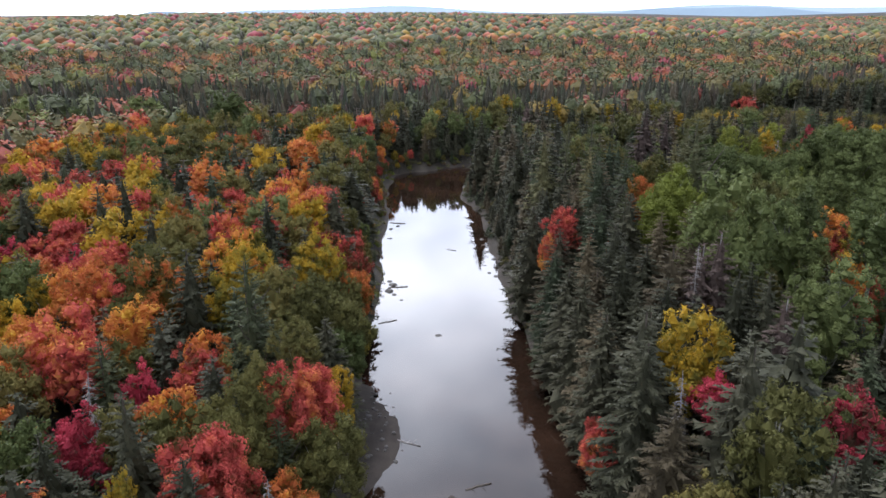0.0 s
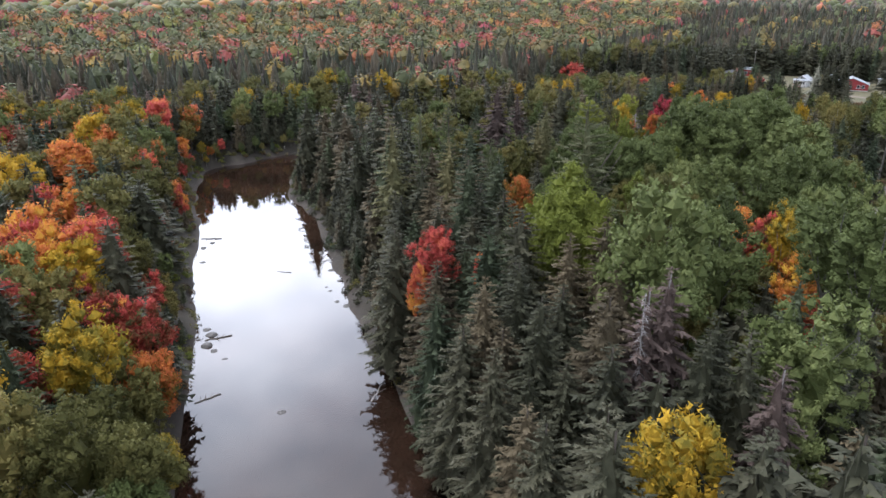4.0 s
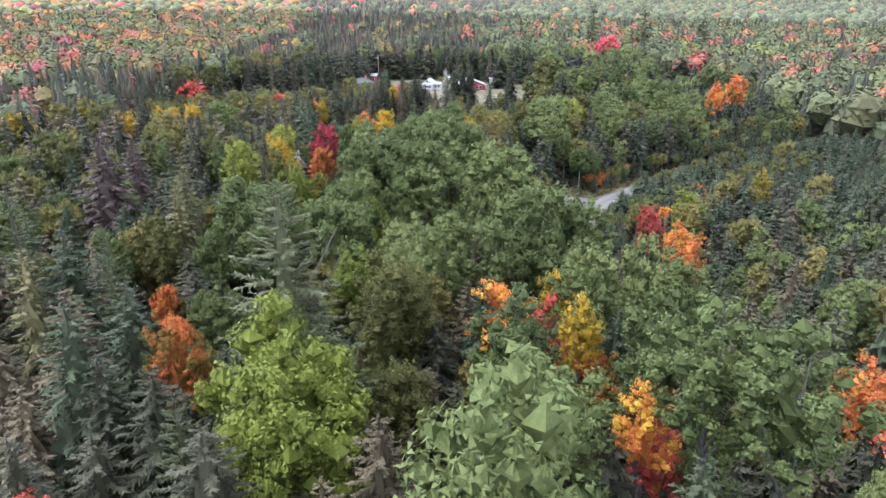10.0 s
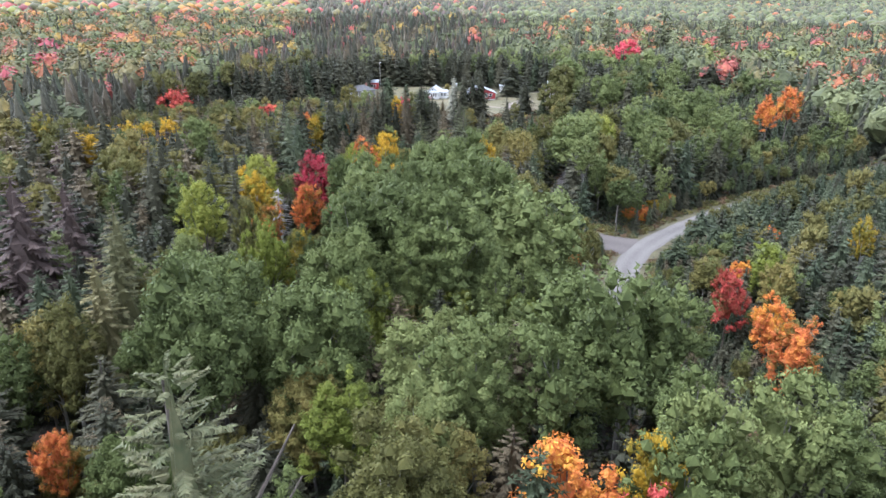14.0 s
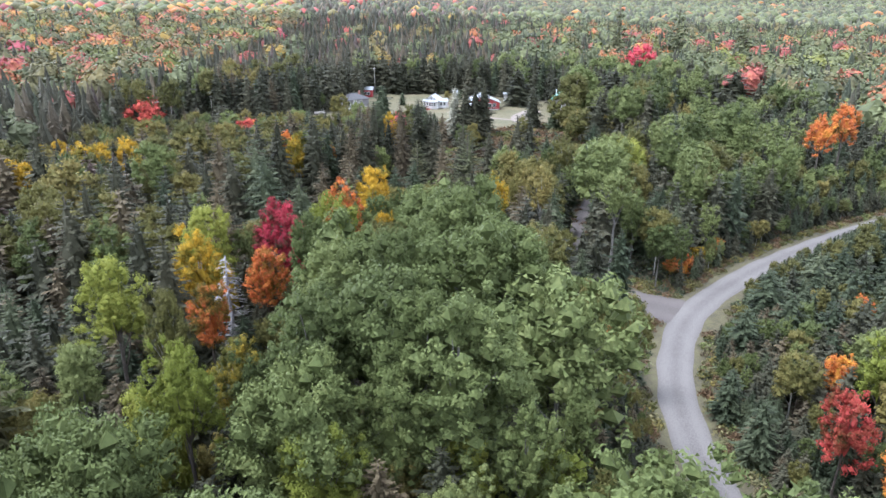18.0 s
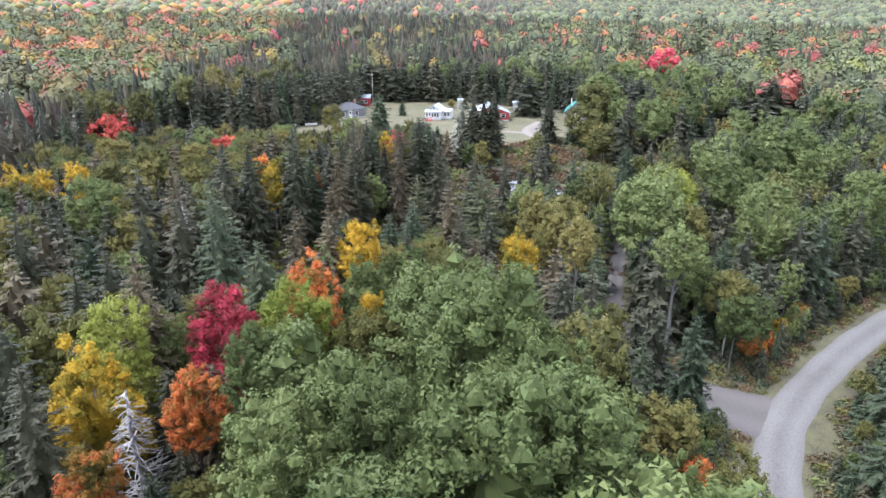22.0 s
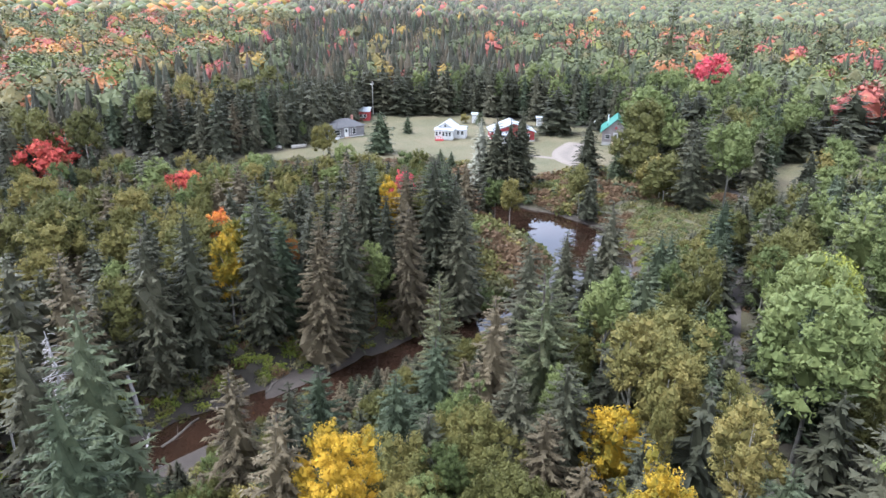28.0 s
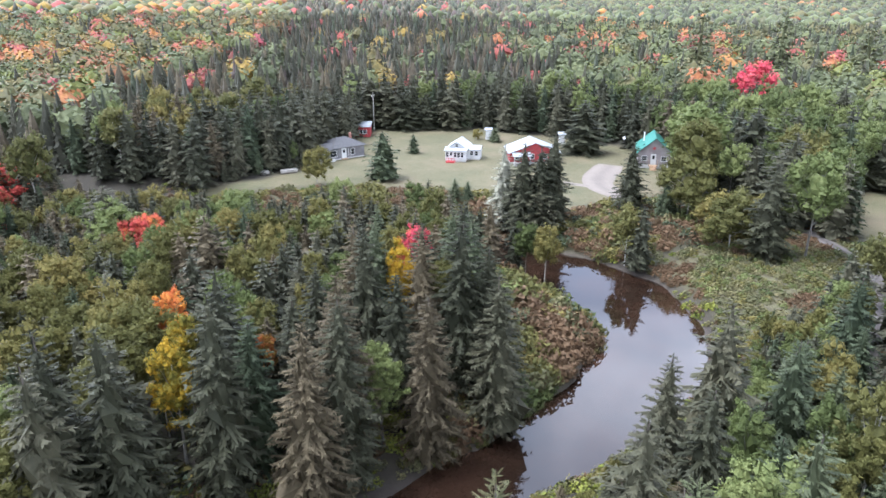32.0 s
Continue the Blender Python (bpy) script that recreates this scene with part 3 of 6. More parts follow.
def dead_wood(rng, twigs, sides=6):
    """A bare spruce 1 m high, its trunk hung with thin broken twigs."""
    z = np.linspace(-0.02, 0.98, 6)
    pieces = [limb(np.c_[rng.normal(size=6) * 0.004, rng.normal(size=6) * 0.004, z], 0.010, 0.002, sides)]
    for k in range(twigs):
        t = rng.uniform(0.22, 0.97)
        az, ln = rng.uniform(0, 6.28), 0.115 * (1.05 - t) * rng.uniform(0.6, 1.4) + 0.012
        a = np.array([0, 0, t])
        o = np.array([math.cos(az), math.sin(az), -0.25])
        b = a + o * ln
        pieces.append(limb([a, a * 0.5 + b * 0.5 + np.array([0, 0, 0.004]), b], 0.0022, 0.0006, 3))
        s = np.array([-o[1], o[0], -0.3])
        pieces.append(limb([a * 0.45 + b * 0.55, b * 0.9 + a * 0.1 + s * ln * 0.35], 0.0012, 0.0004, 3))
    return join(pieces)


SHAPES = {}  # (form, near or mid) -> list of (wood verts, faces, crown verts, faces)


def build_shapes():
    rng = np.random.default_rng(11)
    for lod, count in (("near", 3), ("half", 3), ("mid", 3)):
        near = lod != "mid"
        for form in ("spruce", "slim", "bushy", "pine", "broad", "tall", "round", "crest", "bush"):
            made = []
            for k in range(count):
                if form in ("spruce", "slim", "bushy"):
                    w = {"spruce": 0.195, "slim": 0.155, "bushy": 0.23}[form]
                    b = {"spruce": 0.05, "slim": 0.10, "bushy": 0.03}[form]
                    v = conifer_crown(rng, {"near": 40, "half": 30, "mid": 20}[lod], {"near": 12, "half": 10, "mid": 7}[lod], {"near": 24, "half": 13, "mid": 6}[lod], b, w, 0.64, -0.14, {"near": 1.1, "half": 1.4, "mid": 2.0}[lod], {"near": 0.8, "half": 1.05, "mid": 1.6}[lod], 0.5)
                    f = triples(v)
                    tv, tf = wood(rng, 0.97, 0.012, (), 6 if near else 4, 0.001)
                elif form == "pine":
                    v = conifer_crown(rng, {"near": 34, "half": 26, "mid": 16}[lod], {"near": 12, "half": 10, "mid": 7}[lod], {"near": 60, "half": 24, "mid": 8}[lod], 0.14, 0.20, 0.55, 0.04, {"near": 0.75, "half": 1.0, "mid": 2.0}[lod], {"near": 0.55, "half": 0.8, "mid": 1.5}[lod], 0.2)
                    f = triples(v)
                    ends = [np.array([math.cos(a) * 0.13, math.sin(a) * 0.13, z]) for a, z in zip(rng.uniform(0, 6.28, 7), np.linspace(0.4, 0.85, 7))]
                    tv, tf = wood(rng, 0.96, 0.014, ends, 6 if near else 4, 0.003)
                else:
                    h, w, spiky = {"broad": (0.70, 0.19, 0.1), "tall": (0.74, 0.155, 0.15), "round": (0.60, 0.28, 0.0), "crest": (0.46, 0.125, 0.4), "bush": (0.94, 0.42, 0.0)}[form]
                    cl, tufts, lv, tuft, size = {"near": (28, 8, 62, 0.13, 0.042), "half": (24, 5, 32, 0.165, 0.066), "mid": (18, 4, 15, 0.21, 0.115)}[lod]
                    v, c = broad_crown(rng, cl, tufts, lv, tuft, size, h, w, spiky)
                    f = triples(v)
                    tv, tf = wood(rng, 0.80, 0.013, list(c[:: max(1, cl // (8 if near else 4))]), 6 if near else 4, 0.003)
                made.append((tv, tf, v, f))
            SHAPES[form, lod] = made
        SHAPES["dead", lod] = [(*dead_wood(rng, 150 if near else 60, 6 if near else 4), None, None) for k in range(3)]


build_shapes()
MESH_OF = {}


def shaped(form, lod, k, leaves):
    """The mesh of a tree's wood or leaves; alike trees share it."""
    key = (form, lod, k, leaves)
    if key not in MESH_OF:
        got = SHAPES[form, lod][k]
        me = mesh_from(form + ("_leaves" if leaves else "_wood"), *(got[2:] if leaves else got[:2]), not leaves)
        me.materials.append(BARK)
        MESH_OF[key] = me
    return MESH_OF[key]


def dress(ob, mat):
    ob.material_slots[0].link = "OBJECT"
    ob.material_slots[0].material = mat


# kind: form, hue, bark, thing's name, label, category, group, crown half width for 1 m of height
KINDS = {
    "S": ("spruce", "spruce", BARK, "spruce_tree", "dark green spruce with drooping branches in the forest", "spruce"),
    "N": ("slim", "spruce", BARK, "spruce_tree", "slim dark spruce standing close among others", "spruce"),
    "F": ("bushy", "fir", BARK, "fir_tree", "young blue-green fir branched down to the ground", "fir tree"),
    "Q": ("spruce", "brown", BARK, "spruce_tree", "spruce browned by a heavy crop of cones", "spruce"),
    "P": ("pine", "pine", BARK, "pine_tree", "tall white pine with soft grey-green plumes", "pine"),
    "K": ("slim", "larch", BARK, "larch_tree", "larch turning yellow above the darker conifers", "larch"),
    "B": ("broad", "green", BARK_GREY, "poplar_tree", "full grey-green poplar with clumped leaves", "poplar"),
    "T": ("tall", "green", BARK_GREY, "aspen_tree", "tall green aspen with a grey trunk", "aspen"),
    "L": ("round", "lime", BARK, "maple_tree", "round lime-green maple not yet turned", "maple"),
    "O": ("broad", "olive", BARK_PALE, "birch_tree", "olive-green birch starting to turn yellow", "birch"),
    "Y": ("broad", "yellow", BARK_PALE, "birch_tree", "birch in bright yellow autumn leaf", "birch"),
    "A": ("broad", "orange", BARK, "maple_tree", "maple in orange autumn leaf", "maple"),
    "R": ("broad", "red", BARK, "maple_tree", "maple in scarlet autumn leaf", "maple"),
    "C": ("broad", "crimson", BARK, "maple_tree", "maple in dark crimson autumn leaf", "maple"),
    "V": ("spruce", "purple", BARK_DEAD, "spruce_tree", "dying spruce with purplish-brown needles", "spruce"),
    "G": ("spruce", "silver", BARK_DEAD, "spruce_tree", "dying spruce silvered with pale lichen", "spruce"),
    "D": ("dead", None, BARK_DEAD, "dead_tree", "dead grey spruce with bare broken twigs", "dead tree"),
}
FORM_WIDTH = {"spruce": 0.150, "slim": 0.115, "bushy": 0.20, "pine": 0.19, "broad": 0.205, "tall": 0.165, "round": 0.30, "crest": 0.135, "bush": 0.44, "dead": 0.08}
CONIFERS = ("spruce", "slim", "bushy")
# the stretch of the plan that is seen from close by
CLOSE = [(0, 25, 0), (0, 60, 0), (25, 85, 0), (100, 150, 0), (125, 170, 0)]
PLANTED, COUNTS, JOINED = [], {}, {}
tree_rng = np.random.default_rng(5)


def plant(kind, x, y, h, r=None, single=True):
    """One tree of that kind, h metres high and r metres from trunk to crown's edge; not single: laid into the joined woods."""
    form, hue, bark, name, label, category = KINDS[kind]
    if form in ("broad", "round"):
        r = (0.205 * h if r is None else r * 1.12)
        form = "crest" if r < 0.165 * h else ("broad" if r < 0.25 * h else ("round" if r < 0.37 * h else "bush"))
    least = 1.1 if form in CONIFERS else 0.62
    wide = h if r is None else max(r, h * FORM_WIDTH[form] * least) / FORM_WIDTH[form]
    z, th = float(ground_z(x, y)) - 0.05, tree_rng.uniform(0, 6.28)
    PLANTED.append((x, y, r or h * FORM_WIDTH[form]))
    away = float(edge(x, y, CLOSE))
    lod = "mid" if away > (75 if single else 20) else ("near" if single and away < 15 else "half")
    k = int(tree_rng.integers(len(SHAPES[form, lod])))
    if not single:
        c, s = math.cos(th) * wide, math.sin(th) * wide
        m = np.array([[c, -s, 0], [s, c, 0], [0, 0, h]]).T
        tv, tf, v, f = SHAPES[form, lod][k]
        JOINED.setdefault(("wood", bark.name), []).append((tv @ m + (x, y, z), tf, 0.5))
        if v is not None:
            JOINED.setdefault(("leaf", hue, f.shape[1]), []).append((v @ m + (x, y, z), f, tree_rng.uniform()))
        return
    top = new(name)
    top.matrix_world = Matrix.LocRotScale((x, y, z), Euler((0, 0, th)), (wide, wide, h))
    tagged(top, label, category, "trees of the forest")
    dress(part("trunk", shaped(form, lod, k, False), None, top), bark)
    if hue:
        dress(part("crown", shaped(form, lod, k, True), None, top), LEAF[hue])
    COUNTS[name] = COUNTS.get(name, 0) + 1


def join_woods():
    for key, got in JOINED.items():
        v, f = join([g[:2] for g in got])
        if key[0] == "wood":
            tagged(part("forest_trunks", mesh_from("forest_trunks", v, f), bpy.data.materials[key[1]]), "trunks and limbs of the woods behind", "trunks", kind="stuff")
            continue
        me = mesh_from("forest_" + key[1], v, f)
        at = me.attributes.new("tint", "FLOAT", "FACE")
        at.data.foreach_set("value", np.concatenate([np.full(len(g[1]), g[2]) for g in got]).astype(np.float32))
        tagged(part("forest_crowns", me, LEAF_WOODS[key[1]]), HUE_WORDS[key[1]] + " crowns of the woods behind", "woods", kind="stuff")


HUE_WORDS = {"spruce": "dark spruce", "fir": "blue-green fir", "brown": "brownish spruce", "pine": "grey-green pine", "larch": "yellowing larch", "purple": "dying purplish spruce",
             "green": "grey-green broadleaf", "lime": "lime-green broadleaf", "olive": "olive broadleaf", "yellow": "yellow birch", "orange": "orange maple",
             "red": "scarlet maple", "crimson": "crimson maple", "rust": "rusty brown", "silver": "silvery"}


def plant_all(kind, rows):
    for row in rows:
        plant(kind, *row)


# ---- the trees that stand out, by kind: place, height, crown half width ----
plant_all("R", [(-24.3, 32.7, 11, 1.9), (-32.4, 51.6, 10, 1.9), (-32.2, 61.0, 12, 2.2), (-19.6, 48.6, 11, 2.1), (-45.5, 76.0, 12, 2.6), (-62.4, 95.9, 12, 2.9), (-74.0, 122.0, 12, 4.1), (-27.4, 82.4, 11.8, 2.7), (-37.0, 97.7, 11, 2.5), (-14.2, 79.7, 12, 1.5), (-18.2, 85.1, 11, 2.2), (-44.4, 116.1, 11, 2.9), (-56.3, 129.6, 11, 3.8), (12.6, 78.1, 13, 1.0), (14.8, 79.9, 15, 2.1), (18.5, 76.7, 13, 1.0), (55.3, 53.5, 11, 2.2), (44.2, 64.9, 10, 1.7), (48.0, 76.1, 13, 2.0)])
plant_all("R", [(133.4, 184.0, 9.5, 1.8), (119.1, 218.0, 7, 2.7), (120.9, 219.3, 7, 1.9), (109.0, 247.6, 9.5, 4.0), (114.7, 258.7, 9, 4.8)])
plant_all("L", [(43.7, 92.3, 14, 2.0), (52.2, 112.5, 16.9, 1.7), (51.3, 115.1, 13, 2.1), (54.3, 127.7, 16.7, 2.1), (95.5, 86.9, 10, 1.9), (80.2, 135.8, 14, 1.2), (133.3, 131.0, 13, 3.0)])
plant_all("B", [(-116.1, 191.5, 15, 5.2), (-98.1, 183.5, 14, 5.2), (32.8, 56.2, 14, 2.6), (41.6, 57.8, 19.9, 2.8), (41.5, 61.8, 19.9, 2.7), (36.2, 67.8, 18, 3.6), (-81.3, 189.1, 16, 5.2), (39.8, 72.7, 18, 2.4), (47.4, 67.2, 17, 2.9), (-56.1, 182.6, 18, 5.2), (51.3, 75.7, 15, 2.7), (55.0, 76.3, 16, 2.4), (59.7, 71.8, 15, 2.2), (58.0, 73.8, 16, 2.4), (70.4, 61.6, 13.2, 2.3), (44.8, 87.4, 16, 2.5), (56.5, 78.0, 15, 1.9), (55.0, 85.7, 16, 2.7), (52.5, 89.8, 16, 3.2)])
plant_all("B", [(50.9, 93.6, 15, 2.8), (64.1, 82.6, 16, 2.1), (63.2, 85.5, 16, 2.7), (62.2, 89.8, 17, 3.5), (45.5, 109.7, 17, 4.0), (63.7, 97.4, 14, 1.6), (56.0, 107.3, 16, 3.8), (60.7, 104.5, 16, 2.5), (63.6, 102.2, 19, 4.0), (68.9, 97.9, 13, 1.4), (63.3, 105.3, 18.3, 2.3), (65.9, 103.0, 17.8, 1.9), (59.8, 110.8, 18.2, 2.6), (49.9, 122.5, 14, 1.6), (64.0, 110.2, 18.2, 5.1), (73.3, 102.0, 16.7, 4.9), (62.5, 113.4, 15, 2.0), (65.7, 117.1, 18, 3.0)])
plant_all("B", [(79.5, 103.3, 13.9, 2.1), (73.4, 109.6, 19.1, 5.2), (70.2, 115.0, 17.8, 2.8), (78.9, 108.8, 16, 2.3), (76.4, 112.4, 17, 2.9), (71.5, 120.3, 17, 4.8), (70.0, 125.3, 17.9, 1.9), (79.6, 116.2, 19, 4.3), (83.3, 115.1, 17, 3.0), (77.7, 120.8, 13, 2.1), (80.8, 119.5, 18, 3.5), (83.7, 123.3, 17, 5.0), (71.3, 138.8, 12, 1.3), (88.8, 121.8, 14, 2.2), (78.4, 134.3, 13, 1.6), (86.4, 135.5, 13, 1.8), (89.4, 135.6, 13, 1.5), (110.3, 119.4, 14, 2.0), (114.2, 118.7, 11, 1.7), (95.7, 138.9, 11, 1.5)])
plant_all("B", [(142.3, 111.5, 15, 2.9), (117.8, 142.6, 13, 1.9), (129.8, 131.4, 14, 3.3), (143.1, 127.6, 13, 3.0), (129.1, 142.2, 11, 1.7), (126.4, 145.9, 10, 1.8), (159.1, 123.0, 14, 3.0), (155.9, 130.2, 15, 2.7), (117.7, 170.7, 10, 2.1), (164.1, 126.5, 15, 3.7), (124.8, 213.6, 8, 3.0), (181.0, 158.6, 14, 3.7), (118.6, 223.8, 8, 3.7), (131.3, 216.5, 8, 3.0), (193.7, 161.3, 12, 3.1), (134.9, 221.1, 7, 3.1), (200.7, 183.8, 15.1, 4.9)])
plant_all("B", [(205.8, 184.9, 14.1, 5.1)])
plant_all("P", [(-16.0, 51.8, 17.2, 3.0), (22.0, 79.0, 16, 2.4), (31.2, 83.2, 24, 5.2), (19.5, 105.6, 20, 2.3), (27.4, 100.6, 17, 2.5), (23.2, 105.7, 21, 2.4), (109.9, 142.8, 15.8, 3.6), (307.4, 207.6, 29, 6.0), (330.0, 190.0, 26, 6.0), (297.4, 228.0, 30, 5.0)])
plant_all("Y", [(-18.1, 31.7, 12, 0.8), (-38.8, 61.0, 12, 1.5), (-9.0, 49.3, 11, 1.8), (-39.8, 92.2, 11, 2.0), (-22.0, 76.1, 12, 1.5), (-9.8, 64.4, 8.6, 2.4), (47.3, 72.8, 14.5, 1.6), (51.3, 77.5, 14, 1.4), (104.6, 80.9, 11.5, 1.2), (98.2, 128.3, 14.6, 1.5), (105.5, 134.4, 11.2, 2.0), (104.9, 178.4, 11, 1.8)])
plant_all("Y", [(108.6, 184.1, 9, 1.3), (126.6, 177.9, 12, 1.8)])
plant_all("O", [(-13.2, 41.8, 14.8, 2.3), (-29.2, 63.2, 14.9, 2.1), (-11.6, 49.1, 15, 1.9), (-12.8, 60.7, 14, 2.8), (15.3, 33.7, 12, 2.2), (19.7, 34.1, 16.3, 2.5), (40.7, 84.8, 16.2, 3.0), (43.1, 85.9, 15, 3.0), (72.4, 59.0, 12, 1.9), (46.1, 86.0, 13, 1.7), (36.9, 115.0, 14, 2.3), (36.4, 117.1, 13, 2.3), (55.1, 120.4, 16.4, 1.3), (91.8, 84.7, 10, 1.8), (92.7, 92.3, 7, 1.8), (87.5, 104.1, 10, 1.5), (-14.9, 220.9, 11, 5.2), (90.2, 136.5, 13, 1.3), (105.7, 127.1, 14, 1.7), (97.2, 136.7, 11, 1.8)])
plant_all("O", [(106.7, 132.3, 12, 0.8), (111.3, 129.9, 12, 2.0), (110.2, 133.5, 13, 2.1), (112.4, 134.2, 12.9, 2.4), (111.1, 136.6, 14, 1.9), (116.7, 136.6, 11.9, 3.2), (129.1, 140.0, 13, 2.1), (103.6, 184.9, 11, 2.4), (95.1, 197.9, 12, 3.4), (105.1, 189.6, 10, 2.4), (103.5, 192.8, 9, 2.4), (98.4, 202.3, 11, 2.3), (105.8, 203.2, 10, 2.4), (105.2, 210.9, 9, 2.6), (132.7, 186.1, 10, 1.4), (102.0, 228.1, 8, 3.2), (178.1, 167.5, 8.1, 3.9), (180.3, 169.4, 7, 3.4), (185.1, 167.2, 6, 3.1), (187.1, 177.8, 9.7, 4.2)])
plant_all("O", [(194.9, 180.7, 14, 4.0), (158.7, 235.3, 7.1, 2.5), (209.8, 241.4, 2.7, 1.2)])
plant_all("T", [(33.3, 52.9, 16.3, 3.2), (57.0, 112.1, 15, 2.3), (81.7, 135.2, 15, 2.1), (127.5, 117.0, 15.5, 3.0), (150.1, 132.6, 15, 3.2), (167.6, 131.9, 15, 3.5), (239.3, 210.4, 14.4, 1.9)])
plant_all("A", [(-35.9, 51.8, 12, 1.9), (-27.4, 54.8, 12.5, 2.4), (-35.4, 64.2, 12, 2.8), (-83.7, 144.4, 12, 5.2), (-27.1, 88.1, 12, 2.6), (-77.5, 147.9, 13, 4.3), (-39.4, 116.0, 11, 2.9), (-59.1, 147.4, 12, 4.3), (-45.7, 139.6, 12, 4.7), (-27.2, 131.7, 13, 3.8), (42.2, 65.0, 13.6, 1.6), (26.0, 87.5, 16.3, 1.7), (58.7, 57.6, 11, 1.9), (47.2, 70.7, 11, 2.0), (49.3, 81.1, 13, 2.7), (32.3, 102.9, 12, 1.2), (79.0, 79.1, 10, 1.9), (84.1, 82.6, 9, 1.7)])
plant_all("A", [(163.0, 112.0, 16, 2.0), (112.1, 178.0, 9, 1.1), (109.6, 188.5, 10, 1.4), (108.4, 255.8, 8, 2.0)])
plant_all("C", [(-25.2, 39.3, 11, 2.1), (-23.8, 47.0, 10, 1.7), (-51.0, 76.0, 11, 2.0), (-41.6, 72.7, 11, 1.9), (19.9, 43.4, 11, 1.6), (27.3, 39.3, 12, 2.2), (133.1, 182.7, 11, 1.7), (256.5, 196.0, 17.5, 4.5)])
plant_all("S", [(-23.3, 33.6, 13, 1.6), (-18.7, 34.6, 15, 1.8), (-13.7, 30.2, 14, 1.8), (-52.3, 82.1, 16, 2.1), (-23.6, 59.0, 15.4, 2.6), (-42.7, 81.9, 16, 2.4), (-41.7, 86.7, 16, 2.2), (18.0, 30.1, 13, 1.2), (21.6, 30.8, 13, 1.5), (-20.3, 75.8, 16, 2.7), (24.0, 32.6, 13, 1.4), (13.1, 58.3, 16, 1.6), (-14.6, 88.9, 15, 3.0), (17.2, 60.8, 16, 1.5), (24.9, 53.3, 15, 1.5), (27.2, 52.5, 15, 1.8), (26.8, 55.0, 15, 2.2), (17.6, 65.9, 16, 1.7), (-15.2, 111.7, 13, 4.2), (73.9, 61.1, 14, 1.4)])
plant_all("S", [(13.8, 121.7, 16, 2.5), (8.9, 152.4, 16, 2.9), (60.0, 131.0, 16, 1.4), (60.9, 138.1, 16, 1.8), (58.8, 148.9, 16, 1.9), (61.8, 152.2, 16, 2.0), (100.1, 122.0, 12, 1.7), (67.8, 160.1, 16, 2.4), (77.5, 157.5, 15, 1.4), (90.8, 145.8, 14, 1.7), (81.7, 158.8, 16, 1.1), (133.6, 113.5, 10, 2.2), (138.8, 111.1, 11, 2.3), (67.6, 186.7, 16, 2.5), (112.3, 146.2, 16, 3.1), (95.2, 174.4, 16, 1.8), (96.5, 176.3, 16, 1.4), (99.4, 174.9, 16, 2.0)])
plant_all("S", [(129.0, 149.1, 14.8, 2.9), (106.4, 174.7, 16, 1.5), (113.4, 169.9, 16, 2.1), (127.3, 166.8, 15, 2.6), (157.3, 140.4, 12, 2.1), (121.9, 177.2, 15, 2.4), (127.8, 171.4, 16, 3.1), (129.9, 170.2, 14, 2.9), (177.5, 162.7, 13, 3.3), (119.6, 229.0, 9, 3.8), (193.2, 165.7, 14.1, 4.6), (168.3, 192.6, 10, 3.1), (171.7, 192.6, 15, 3.0), (183.7, 186.0, 11.3, 2.7), (228.4, 155.0, 9.6, 4.6), (207.8, 176.7, 15, 5.2), (226.2, 160.8, 9.7, 4.7), (241.2, 156.8, 13.7, 5.6), (214.9, 215.1, 11.9, 5.0), (224.2, 238.6, 12.5, 3.5)])
plant_all("S", [(230.6, 232.8, 12.9, 4.3), (207.0, 262.8, 10.4, 4.4), (215.8, 255.0, 12.6, 4.4), (211.2, 259.8, 9.3, 3.7), (206.3, 268.5, 12.2, 4.4), (204.4, 273.1, 12.7, 6.0)])
plant_all("D", [(-26.0, 43.9, 11, 1.2), (-10.2, 32.8, 12, 0.8), (16.4, 41.1, 14, 1.0), (22.9, 57.3, 16, 1.0), (84.3, 163.3, 15, 1.5)])
plant_all("V", [(27.4, 49.8, 14, 1.7), (23.5, 58.0, 16, 1.3), (25.1, 58.1, 17, 1.7), (40.4, 135.0, 18, 3.9), (45.7, 139.0, 16, 2.3)])
plant_all("F", [(42.4, 52.4, 13, 1.5), (37.3, 59.7, 14, 1.8), (21.0, 89.3, 18, 2.1), (25.5, 92.7, 17, 2.4), (50.2, 71.4, 13, 1.1), (25.6, 103.2, 18, 2.7), (47.4, 81.5, 13, 1.5), (17.0, 112.2, 17, 2.6), (54.2, 78.0, 13, 1.1), (85.6, 92.2, 6, 1.9), (90.1, 96.2, 5, 1.7), (105.4, 93.1, 7, 2.4), (100.7, 99.2, 6, 2.5), (105.1, 96.6, 7, 2.5), (109.2, 100.2, 7, 3.0), (118.1, 98.1, 7, 2.9), (121.7, 96.6, 7, 2.4), (80.1, 141.4, 15, 2.5), (80.8, 149.2, 16.9, 2.4), (96.6, 143.8, 13, 1.6)])
